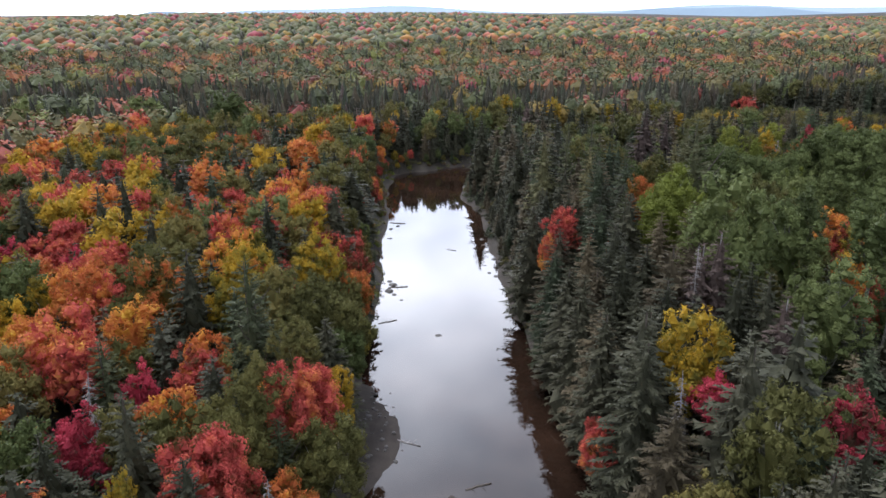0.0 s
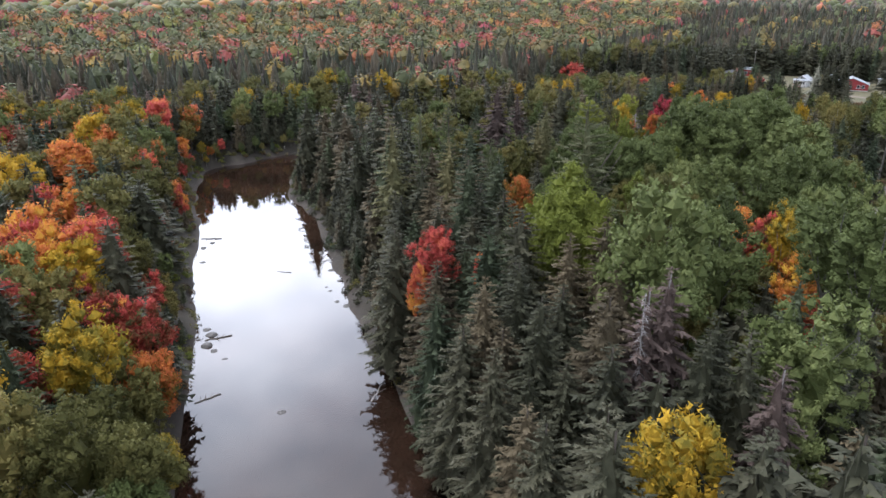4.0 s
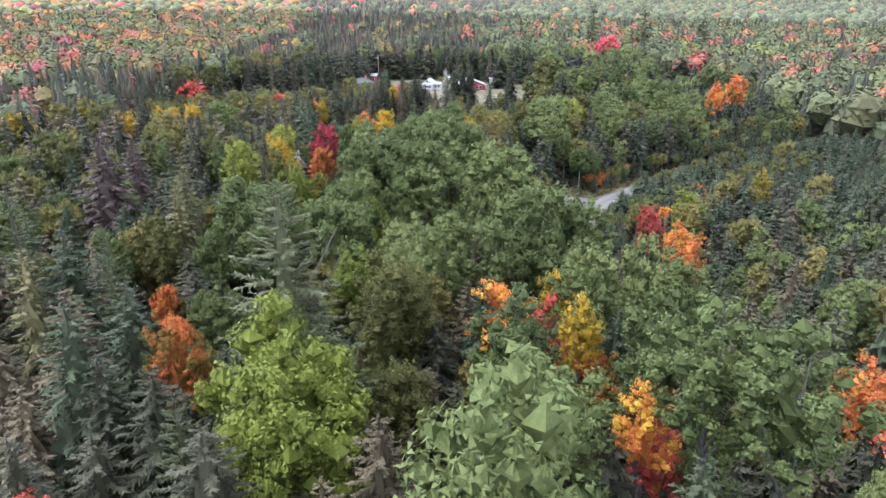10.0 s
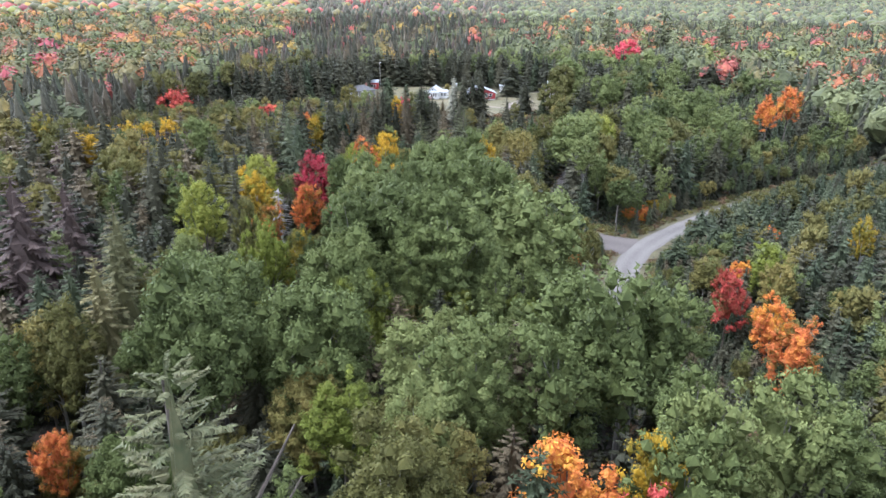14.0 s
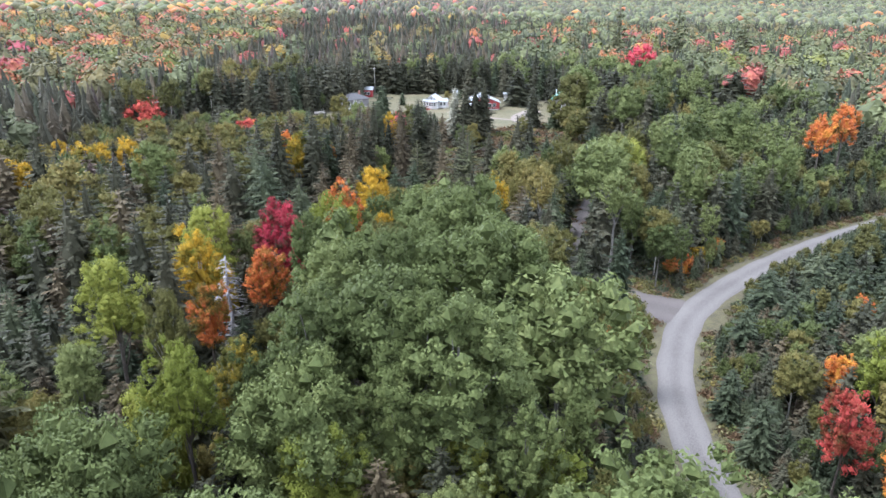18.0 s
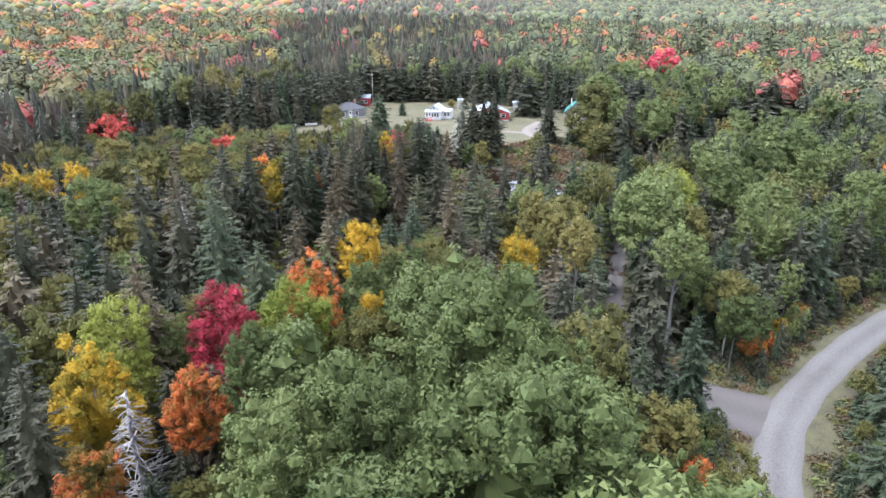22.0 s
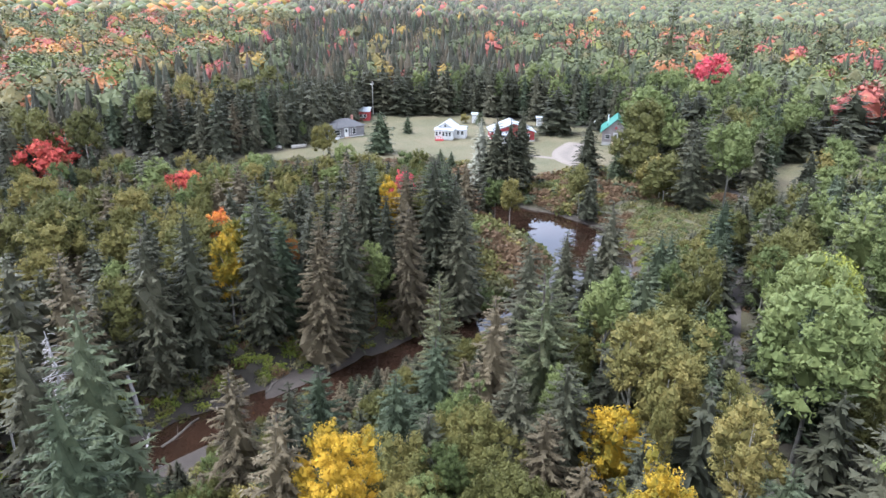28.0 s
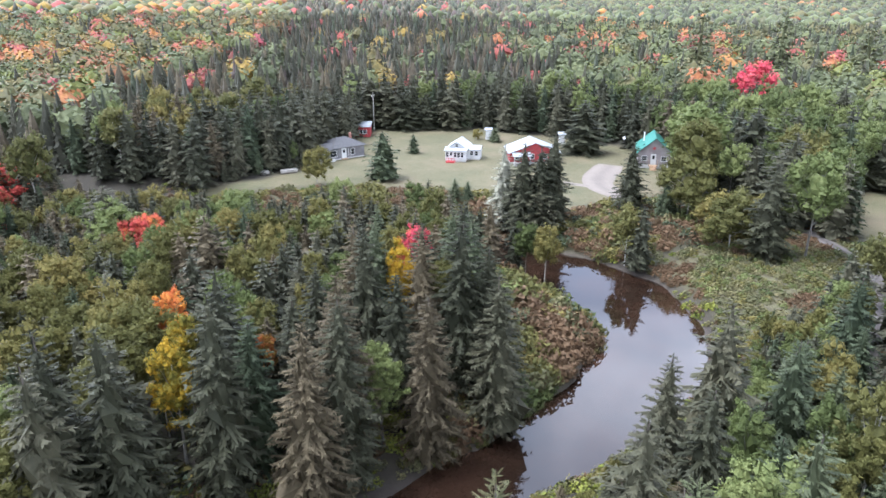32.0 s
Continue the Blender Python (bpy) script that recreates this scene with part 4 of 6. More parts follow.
plant_all("F", [(93.9, 147.6, 13, 1.6), (84.5, 157.2, 17, 2.5), (101.2, 145.1, 13, 1.8), (121.5, 141.2, 13, 1.8), (124.3, 143.6, 10, 1.6), (132.8, 145.7, 12, 1.1), (135.4, 145.9, 11, 1.7), (154.3, 133.3, 14, 4.0), (147.2, 145.6, 12, 2.7), (124.9, 179.3, 14, 2.3), (132.3, 174.3, 14, 3.0), (177.4, 152.2, 5.2, 1.5), (184.9, 180.5, 5.9, 2.3), (168.8, 207.4, 4.1, 1.3), (167.6, 209.2, 4.6, 1.7), (189.4, 241.8, 4.4, 1.7), (210.8, 236.6, 3.5, 1.9)])
plant_all("K", [(16.2, 106.2, 19, 1.3), (22.8, 103.6, 17, 1.6), (39.9, 115.5, 16, 1.2), (42.5, 118.8, 16, 1.5), (44.9, 124.2, 17, 1.6)])
plant_all("Q", [(15.0, 66.1, 16, 1.6), (24.8, 63.9, 16, 1.5), (23.2, 69.2, 16, 1.4), (69.3, 65.7, 13, 2.0), (69.8, 140.2, 16.7, 2.1), (87.5, 141.7, 15.8, 1.5), (89.4, 149.6, 14, 1.8), (105.1, 143.4, 15, 2.2), (89.0, 175.2, 15, 1.8), (110.2, 169.7, 16, 1.6), (114.8, 171.8, 16, 1.9), (120.5, 168.1, 15, 1.7), (126.2, 174.7, 14, 2.0), (123.3, 180.3, 14, 2.2), (120.1, 201.9, 11, 2.9)])

plant_all("L", [(27.4, 77.6, 18.8, 4.5), (75.9, 129.8, 16.8, 2.6), (66.4, 136.8, 15.8, 2.8), (54.8, 104.3, 13.4, 2.2)])
plant_all("Y", [(63.8, 133.6, 15.0, 2.6), (82.8, 130.6, 13.0, 1.1), (89.0, 139.5, 15.3, 1.9), (56.9, 114.8, 14.2, 1.6), (107.0, 180.5, 11.5, 1.5), (19.6, 47.6, 13.8, 3.2)])
plant_all("A", [(60.8, 126.3, 13.2, 1.5), (67.9, 129.2, 13.6, 1.7), (78.8, 132.2, 16.6, 2.0), (-23.0, 111.0, 13.0, 2.6)])
plant_all("C", [(73.6, 135.0, 15.5, 2.7)])
plant_all("R", [(85.2, 86.9, 10.3, 1.6), (12.9, 45.9, 9.3, 2.1)])
plant_all("B", [(120.8, 128.2, 14.6, 4.2), (134.8, 120.8, 13.2, 2.8), (60.6, 84.4, 16.8, 4.0), (42.4, 104.4, 17.9, 4.2), (47.8, 100.4, 16.9, 4.0), (28.6, 64.2, 20.2, 4.6)])
plant_all("O", [(94.0, 195.6, 11, 3.0), (106.7, 187.9, 10, 2.7), (70.6, 145.0, 13, 2.4)])
plant_all("L", [(58.0, 105.4, 11.0, 2.4), (62.8, 101.2, 10.5, 2.2), (66.2, 97.2, 10.0, 2.2)])
plant_all("O", [(60.8, 104.6, 10.0, 2.2), (67.5, 93.5, 9.5, 2.2)])
plant_all("A", [(169.3, 110.2, 17.0, 2.4), (97.0, 90.0, 6.5, 1.2), (112.0, 92.0, 6.0, 1.0)])
plant_all("D", [(64.2, 129.2, 13.6, 2.2)])
plant_all("P", [(107.0, 150.4, 13.8, 2.4)])
plant_all("Q", [(26.6, 69.6, 17.1, 1.8)])
plant_all("F", [(170.3, 230.0, 9.4, 3.9)])
plant_all("G", [(167.1, 198.4, 13.7, 2.5)])


# ---- cabins on the clearing ----
def solid(pieces):
    """A bmesh mesh of boxes and prisms: lists of verts and faces."""
    bm = bmesh.new()
    for verts, faces in pieces:
        vs = [bm.verts.new(v) for v in verts]
        for f in faces:
            bm.faces.new([vs[i] for i in f])
    bmesh.ops.recalc_face_normals(bm, faces=bm.faces)
    me = bpy.data.meshes.new("solid")
    bm.to_mesh(me)
    bm.free()
    return me


def block(x0, y0, z0, x1, y1, z1):
    v = [(x, y, z) for z in (z0, z1) for y in (y0, y1) for x in (x0, x1)]
    return v, [(0, 1, 3, 2), (4, 6, 7, 5), (0, 4, 5, 1), (1, 5, 7, 3), (3, 7, 6, 2), (2, 6, 4, 0)]


def gable_walls(x0, y0, x1, y1, z0, eave, ridge, along):
    """A closed body with a pitched top; the ridge runs along x or y."""
    if along == "y":
        m = (x0 + x1) / 2
        v = [(x0, y0, z0), (x1, y0, z0), (x1, y0, eave), (m, y0, ridge), (x0, y0, eave), (x0, y1, z0), (x1, y1, z0), (x1, y1, eave), (m, y1, ridge), (x0, y1, eave)]
    else:
        m = (y0 + y1) / 2
        v = [(x0, y0, z0), (x0, y1, z0), (x0, y1, eave), (x0, m, ridge), (x0, y0, eave), (x1, y0, z0), (x1, y1, z0), (x1, y1, eave), (x1, m, ridge), (x1, y0, eave)]
    return v, [(0, 1, 2, 3, 4), (9, 8, 7, 6, 5), (0, 5, 6, 1), (1, 6, 7, 2), (2, 7, 8, 3), (3, 8, 9, 4), (4, 9, 5, 0)]


def pitch_slab(x0, y0, x1, y1, eave, ridge, along, over=0.35, thick=0.12):
    """Two sloping roof slabs with overhanging eaves."""
    out = []
    if along == "y":
        m = (x0 + x1) / 2
        run = m - x0
        drop = (ridge - eave) / run * over
        for s, xe in ((-1, x0 - over), (1, x1 + over)):
            a = [(m, y0 - over, ridge), (xe, y0 - over, eave - drop), (xe, y1 + over, eave - drop), (m, y1 + over, ridge)]
            v = [(p[0], p[1], p[2] + 0.02) for p in a] + [(p[0], p[1], p[2] + 0.02 + thick) for p in a]
            out.append((v, [(0, 1, 2, 3), (7, 6, 5, 4), (0, 4, 5, 1), (1, 5, 6, 2), (2, 6, 7, 3), (3, 7, 4, 0)]))
    else:
        m = (y0 + y1) / 2
        run = m - y0
        drop = (ridge - eave) / run * over
        for ye in (y0 - over, y1 + over):
            a = [(x0 - over, m, ridge), (x0 - over, ye, eave - drop), (x1 + over, ye, eave - drop), (x1 + over, m, ridge)]
            v = [(p[0], p[1], p[2] + 0.02) for p in a] + [(p[0], p[1], p[2] + 0.02 + thick) for p in a]
            out.append((v, [(0, 1, 2, 3), (7, 6, 5, 4), (0, 4, 5, 1), (1, 5, 6, 2), (2, 6, 7, 3), (3, 7, 4, 0)]))
    return out


def lean_slab(x0, y0, x1, y1, low, high, thick=0.12, over=0.25):
    """One roof slab that rises from the front (y0) to the back (y1)."""
    a = [(x0 - over, y0 - over, low), (x1 + over, y0 - over, low), (x1 + over, y1, high), (x0 - over, y1, high)]
    v = a + [(p[0], p[1], p[2] + thick) for p in a]
    return v, [(3, 2, 1, 0), (4, 5, 6, 7), (0, 1, 5, 4), (1, 2, 6, 5), (2, 3, 7, 6), (3, 0, 4, 7)]


def clapboard(name, dark, light):
    m, n, l, b = node_mat(name)
    tc = n.new("ShaderNodeTexCoord")
    wv = n.new("ShaderNodeTexWave")
    wv.wave_type, wv.bands_direction = "BANDS", "Z"
    wv.inputs["Scale"].default_value = 2.2
    l.new(tc.outputs["Object"], wv.inputs["Vector"])
    ns = noise_node(n, l, 0.9, 5.0)
    r = ramp_node(n, [(0.3, dark), (0.65, light)])
    l.new(ns.outputs["Fac"], r.inputs["Fac"])
    l.new(r.outputs["Color"], b.inputs["Base Color"])
    b.inputs["Roughness"].default_value = 0.75
    bp = n.new("ShaderNodeBump")
    bp.inputs["Strength"].default_value, bp.inputs["Distance"].default_value = 0.6, 0.03
    l.new(wv.outputs["Fac"], bp.inputs["Height"])
    l.new(bp.outputs["Normal"], b.inputs["Normal"])
    return m


def ribbed(name, dark, light, rough=0.45):
    m, n, l, b = node_mat(name)
    tc = n.new("ShaderNodeTexCoord")
    wv = n.new("ShaderNodeTexWave")
    wv.wave_type, wv.bands_direction = "BANDS", "X"
    wv.inputs["Scale"].default_value = 1.1
    l.new(tc.outputs["Object"], wv.inputs["Vector"])
    ns = noise_node(n, l, 0.7, 5.0)
    r = ramp_node(n, [(0.3, dark), (0.65, light)])
    l.new(ns.outputs["Fac"], r.inputs["Fac"])
    l.new(r.outputs["Color"], b.inputs["Base Color"])
    b.inputs["Roughness"].default_value = rough
    bp = n.new("ShaderNodeBump")
    bp.inputs["Strength"].default_value, bp.inputs["Distance"].default_value = 0.5, 0.03
    l.new(wv.outputs["Fac"], bp.inputs["Height"])
    l.new(bp.outputs["Normal"], b.inputs["Normal"])
    return m


WHITE_WALL = clapboard("white_clapboard", (0.46, 0.46, 0.45), (0.60, 0.60, 0.58))
GREY_WALL = clapboard("weathered_grey_boards", (0.10, 0.095, 0.10), (0.20, 0.19, 0.19))
TAUPE_WALL = clapboard("taupe_siding", (0.20, 0.17, 0.17), (0.27, 0.24, 0.235))
RED_WALL = clapboard("barn_red_boards", (0.22, 0.022, 0.024), (0.34, 0.040, 0.042))
BLUE_WALL = clapboard("slate_blue_siding", (0.12, 0.17, 0.22), (0.18, 0.24, 0.30))
WHITE_ROOF = ribbed("white_metal_roof", (0.22, 0.235, 0.25), (0.31, 0.325, 0.34))
GREEN_ROOF = ribbed("green_metal_roof", (0.020, 0.110, 0.085), (0.035, 0.170, 0.130))
SHINGLE = surface("grey_shingles", (0.035, 0.035, 0.037), (0.085, 0.083, 0.084), 2.0, 0.9, 0.0, 0.4, 9.0)
TRIM = surface("white_trim_paint", (0.50, 0.50, 0.48), (0.62, 0.62, 0.60), 2.0, 0.6, 0, 0.05)
CONCRETE = surface("pale_concrete", (0.34, 0.33, 0.31), (0.52, 0.50, 0.47), 1.5)
TIMBER = surface("raw_timber", (0.22, 0.14, 0.08), (0.40, 0.28, 0.17), 2.5)
RED_PAINT = surface("red_paint", (0.28, 0.02, 0.025), (0.42, 0.05, 0.05), 3.0, 0.6)
BRICK = surface("chimney_brick", (0.20, 0.09, 0.07), (0.34, 0.17, 0.13), 6.0)
DARK_METAL = surface("dark_metal", (0.05, 0.05, 0.05), (0.12, 0.12, 0.12), 3.0, 0.5, 0.6)
WHITE_METAL = surface("white_enamel", (0.70, 0.70, 0.70), (0.85, 0.85, 0.85), 2.0, 0.35, 0, 0.02)
STONE = surface("wet_stone", (0.03, 0.028, 0.026), (0.12, 0.11, 0.10), 4.0, 0.6)
PANE, _n, _l, _b = node_mat("window_glass")
_b.inputs["Base Color"].default_value = (0.015, 0.017, 0.02, 1)
_b.inputs["Roughness"].default_value = 0.05


def footing(lx, ly, rx, ry):
    """Base pose of a house from the front-left and front-right corners of its front wall; its width."""
    w = math.hypot(rx - lx, ry - ly)
    turn = math.atan2(ry - ly, rx - lx)
    z = float(ground_z((lx + rx) / 2, (ly + ry) / 2))
    return Matrix.Translation((lx, ly, z)) @ Matrix.Rotation(turn, 4, "Z"), w


def window(parent, x, z, w, h, y=0.0, side=None, panes=2):
    """A window on the front wall (plane y), or on the right wall (side = that wall's x; x is then the depth)."""
    def box(a0, b0, z0, a1, b1, z1):
        if side is None:
            return block(a0, y + b0, z0, a1, y + b1, z1)
        return block(side - b1, a0, z0, side - b0, a1, z1)
    t = 0.09
    fr = [box(x - w / 2 - t, -0.05, z - t, x - w / 2, 0.02, z + h + t), box(x + w / 2, -0.05, z - t, x + w / 2 + t, 0.02, z + h + t),
          box(x - w / 2, -0.05, z + h, x + w / 2, 0.02, z + h + t), box(x - w / 2, -0.045, z + h / 2 - 0.03, x + w / 2, 0.02, z + h / 2 + 0.03)]
    top = part("window", solid(fr), TRIM, parent, "white-framed window")
    part("sill", solid([box(x - w / 2 - t - 0.04, -0.10, z - t, x + w / 2 + t + 0.04, 0.02, z)]), TRIM, top)
    for k in range(panes):
        z0 = z + k * h / panes + (0.03 if k else 0)
        part("pane", solid([box(x - w / 2, -0.025, z0, x + w / 2, 0.012, z + (k + 1) * h / panes - (0.03 if not k else 0))]), PANE, top)
    return top


def door(parent, x, z, w=0.9, h=2.05, y=0.0, mat=None):
    top = part("door", solid([block(x - w / 2, y - 0.045, z, x + w / 2, y + 0.02, z + h)]), mat or TRIM, parent, "white door")
    part("door_frame", solid([block(x - w / 2 - 0.1, y - 0.06, z, x - w / 2, y + 0.02, z + h + 0.1), block(x + w / 2, y - 0.06, z, x + w / 2 + 0.1, y + 0.02, z + h + 0.1),
                              block(x - w / 2, y - 0.06, z + h, x + w / 2, y + 0.02, z + h + 0.1)]), TRIM, top)
    part("pane", solid([block(x - w * 0.28, y - 0.055, z + h * 0.55, x + w * 0.28, y - 0.046, z + h * 0.9)]), PANE, top)
    part("handle", solid([block(x + w * 0.36, y - 0.10, z + 1.0, x + w * 0.42, y - 0.046, z + 1.06)]), DARK_METAL, top)


def steps(parent, x, y, z, count, w, mat):
    for k in range(count):
        part("step", solid([block(x - w / 2, y - 0.30 * (count - k), 0.0 if k == 0 else z * k / count - 0.05, x + w / 2, y - 0.30 * (count - k - 1), z * (k + 1) / count)]), mat, parent)


def begin(name, m, label, category="house"):
    top = new(name)
    top.matrix_world = m
    return tagged(top, label, category, "cabins on the clearing")


def white_cabin():
    m, w = footing(188.6, 231.5, 190.9, 227.8)
    t = begin("cabin", m, "small white clapboard cabin with white metal roof on the lawn")
    part("foundation", solid([block(0.05, 0.05, -0.5, w - 0.05, 6.9, 0.25), block(w, 2.6, -0.5, w + 2.5, 5.6, 0.25)]), CONCRETE, t)
    part("wall", solid([gable_walls(0.15, 1.5, w - 0.15, 6.9, 0.25, 2.5, 3.8, "y")]), WHITE_WALL, t)
    part("porch_wall", solid([block(0, 0, 0.25, w, 1.5, 2.25)]), WHITE_WALL, t, "glazed white front porch")
    part("annex_wall", solid([gable_walls(w - 0.2, 2.6, w + 2.5, 5.6, 0.25, 2.1, 2.7, "x")]), WHITE_WALL, t)
    part("roof", solid(pitch_slab(0.15, 1.5, w - 0.15, 6.9, 2.5, 3.8, "y")), WHITE_ROOF, t, "white ribbed metal roof")
    part("porch_roof", solid([lean_slab(0, 0, w, 1.52, 2.26, 2.7)]), WHITE_ROOF, t)
    part("annex_roof", solid(pitch_slab(w - 0.2, 2.6, w + 2.5, 5.6, 2.1, 2.7, "x", 0.25)), WHITE_ROOF, t)
    for x in (0.45, 2.1, 2.85, 3.6):
        window(t, x, 1.0, 0.5, 0.95)
    window(t, w / 2, 2.85, 0.5, 0.5, 1.5)
    door(t, 1.25, 0.3, 0.75, 1.85)
    window(t, 0.75, 1.0, 0.5, 0.9, side=w, panes=2)
    window(t, w + 0.8, 0.95, 0.6, 0.85, 2.6)
    window(t, w + 1.8, 0.95, 0.6, 0.85, 2.6)
    part("deck", solid([block(0.4, -1.3, 0.0, 2.2, 0, 0.24)]), RED_PAINT, t, "red-painted porch deck")
    for x in (0.42, 1.0, 1.6, 2.1):
        part("rail_post", solid([block(x, -1.3, 0.24, x + 0.08, -1.22, 0.95)]), RED_PAINT, t)
    part("rail", solid([block(0.4, -1.3, 0.95, 2.2, -1.21, 1.02)]), RED_PAINT, t)


def grey_house():
    m, w = footing(170.6, 249.4, 180.3, 247.6)
    t = begin("house", m, "long weathered grey house with a hipped shingle roof")
    part("foundation", solid([block(-0.0, 0, -0.5, w, 6.4, 0.2)]), CONCRETE, t)
    part("wall", solid([block(0.05, 0.05, 0.2, w - 0.05, 6.35, 2.5)]), GREY_WALL, t)
    o, e, r = 0.45, 2.52, 4.1
    hip = ([(2.2, -o, e), (w + o, -o, e), (w + o, 6.4 + o, e), (2.2, 6.4 + o, e), (4.9, 3.2, r), (w - 2.8, 3.2, r)],
           [(0, 1, 5, 4), (1, 2, 5), (2, 3, 4, 5), (3, 0, 4), (3, 2, 1, 0)])
    part("roof", solid([hip]), SHINGLE, t, "grey shingle hip roof")
    low = ([(-o, -o, 2.3), (3.6, -o, 2.3), (3.6, 5.2, 2.3), (-o, 5.2, 2.3), (0.5, 2.4, 3.25), (3.6, 2.4, 3.35)], [(0, 1, 5, 4), (1, 2, 5), (2, 3, 4, 5), (3, 0, 4), (3, 2, 1, 0)])
    part("lean_roof", solid([low]), SHINGLE, t)
    for x, ww in ((0.7, 0.6), (2.4, 1.5), (7.0, 0.8)):
        window(t, x, 0.75, ww, 1.25, 0.05)
    door(t, 4.9, 0.2, 0.9, 2.0, 0.05)
    part("door_panel", solid([block(6.5 - 0.55, -0.02, 0.55, 6.5 - 0.5, 0.05, 2.1)]), TRIM, t)
    window(t, 2.0, 0.9, 0.7, 1.1, side=w - 0.05)
    steps(t, 4.9, 0.05, 0.2, 2, 1.4, TIMBER)
    part("chimney", solid([block(8.0, 3.0, 3.2, 8.45, 3.45, 4.7)]), BRICK, t)
    part("planter", solid([block(1.0, -0.9, 0, 2.4, -0.4, 0.45)]), TRIM, t)


def red_shed():
    m, w = footing(188.2, 268.4, 194.2, 262.2)
    t = begin("shed", m, "barn-red shed with grey and white metal roofs by the trees", "shed")
    part("wall", solid([gable_walls(0, 0.8, 4.6, 4.6, -0.2, 2.2, 3.1, "x"), block(4.6, 0, -0.2, w, 4.2, 2.35)]), RED_WALL, t)
    part("roof", solid(pitch_slab(0, 0.8, 4.6, 4.6, 2.2, 3.1, "x", 0.3)), SHINGLE, t)
    part("white_roof", solid([lean_slab(4.6, 0, w, 4.2, 2.4, 3.0)]), WHITE_ROOF, t, "white metal roof")
    window(t, 6.4, 0.9, 0.8, 0.8, 0)
    window(t, 7.4, 0.9, 0.8, 0.8, 0)
    door(t, 1.2, -0.1, 0.9, 1.95, 0.8, RED_PAINT)


def red_barn():
    m, w = footing(196.3, 220.4, 203.8, 213.4)
    t = begin("cottage", m, "barn-red cottage with a white metal roof behind spruces")
    part("foundation", solid([block(0, 0, -0.4, w, 6.6, 0.3)]), CONCRETE, t)
    part("wall", solid([gable_walls(0.05, 0.05, w - 0.05, 6.55, 0.3, 2.2, 4.2, "y")]), RED_WALL, t)
    part("roof", solid(pitch_slab(0.05, 0.05, w - 0.05, 6.55, 2.2, 4.2, "y", 0.45)), WHITE_ROOF, t, "white ribbed metal roof")
    part("porch_roof", solid([lean_slab(0.6, -2.0, 4.0, 0.1, 1.85, 2.25)]), WHITE_ROOF, t)
    for x in (0.7, 2.3, 3.9):
        part("porch_post", solid([block(x - 0.07, -1.95, -0.1, x + 0.07, -1.81, 1.85)]), TRIM, t)
    part("porch_floor", solid([block(0.6, -2.1, -0.2, 4.0, 0.05, 0.25)]), CONCRETE, t)
    door(t, 3.0, 0.3, 0.9, 1.95, 0.05)
    for x in (1.4, 4.5, 7.2, 8.6):
        window(t, x, 0.95, 0.9, 1.0, 0.05)
    window(t, 3.2, 1.0, 0.9, 1.0, side=w - 0.05)


def green_roofed():
    m, w = footing(211.4, 199.9, 214.7, 194.3)
    t = begin("cabin", m, "taupe cabin with a green metal roof and a red star")
    part("foundation", solid([block(0, 0, -0.5, w, 8.5, 0.75)]), CONCRETE, t, "pale concrete foundation")
    part("wall", solid([gable_walls(0.02, -0.02, w - 0.02, 8.52, 0.75, 3.2, 6.0, "y")]), TAUPE_WALL, t)
    part("roof", solid(pitch_slab(0.02, -0.02, w - 0.02, 8.52, 3.2, 6.0, "y", 0.45)), GREEN_ROOF, t, "green ribbed metal roof")
    part("fascia", solid([block(-0.42, -0.44, 2.72, -0.30, 8.9, 2.9), block(w + 0.30, -0.44, 2.72, w + 0.42, 8.9, 2.9)]), TRIM, t)
    door(t, w * 0.47, 0.78, 0.85, 2.0, -0.02)
    window(t, w * 0.20, 1.55, 0.95, 0.85, -0.02)
    window(t, w * 0.78, 1.55, 0.95, 0.85, -0.02)
    star = [(0.42 * (1 if k % 2 == 0 else 0.42) * math.sin(k * math.pi / 5), 0.42 * (1 if k % 2 == 0 else 0.42) * math.cos(k * math.pi / 5)) for k in range(10)]
    v = [(w * 0.47 + a, -0.09, 4.05 + b) for a, b in star] + [(w * 0.47 + a, -0.03, 4.05 + b) for a, b in star]
    f = [tuple(range(10)), tuple(range(19, 9, -1))] + [(k, (k + 1) % 10, 10 + (k + 1) % 10, 10 + k) for k in range(10)]
    part("star", solid([(v, f)]), RED_PAINT, t, "red wall star")
    steps(t, w * 0.47, -1.0, 0.72, 4, 1.3, TIMBER)
    part("landing", solid([block(w * 0.47 - 0.9, -1.0, 0.60, w * 0.47 + 0.9, -0.03, 0.74)]), TIMBER, t)
    for x in (w * 0.47 - 0.88, w * 0.47 + 0.8):
        part("rail_post", solid([block(x, -1.0, 0.74, x + 0.08, -0.92, 1.7)]), TIMBER, t)
        part("rail", solid([block(x, -1.0, 1.62, x + 0.08, -0.04, 1.70)]), TIMBER, t)
    part("flue", solid([block(1.1, 5.4, 4.4, 1.3, 5.6, 6.2)]), WHITE_METAL, t)
    part("skylight", solid([block(1.0, 1.4, 4.28, 1.5, 2.2, 4.42)]), PANE, t)


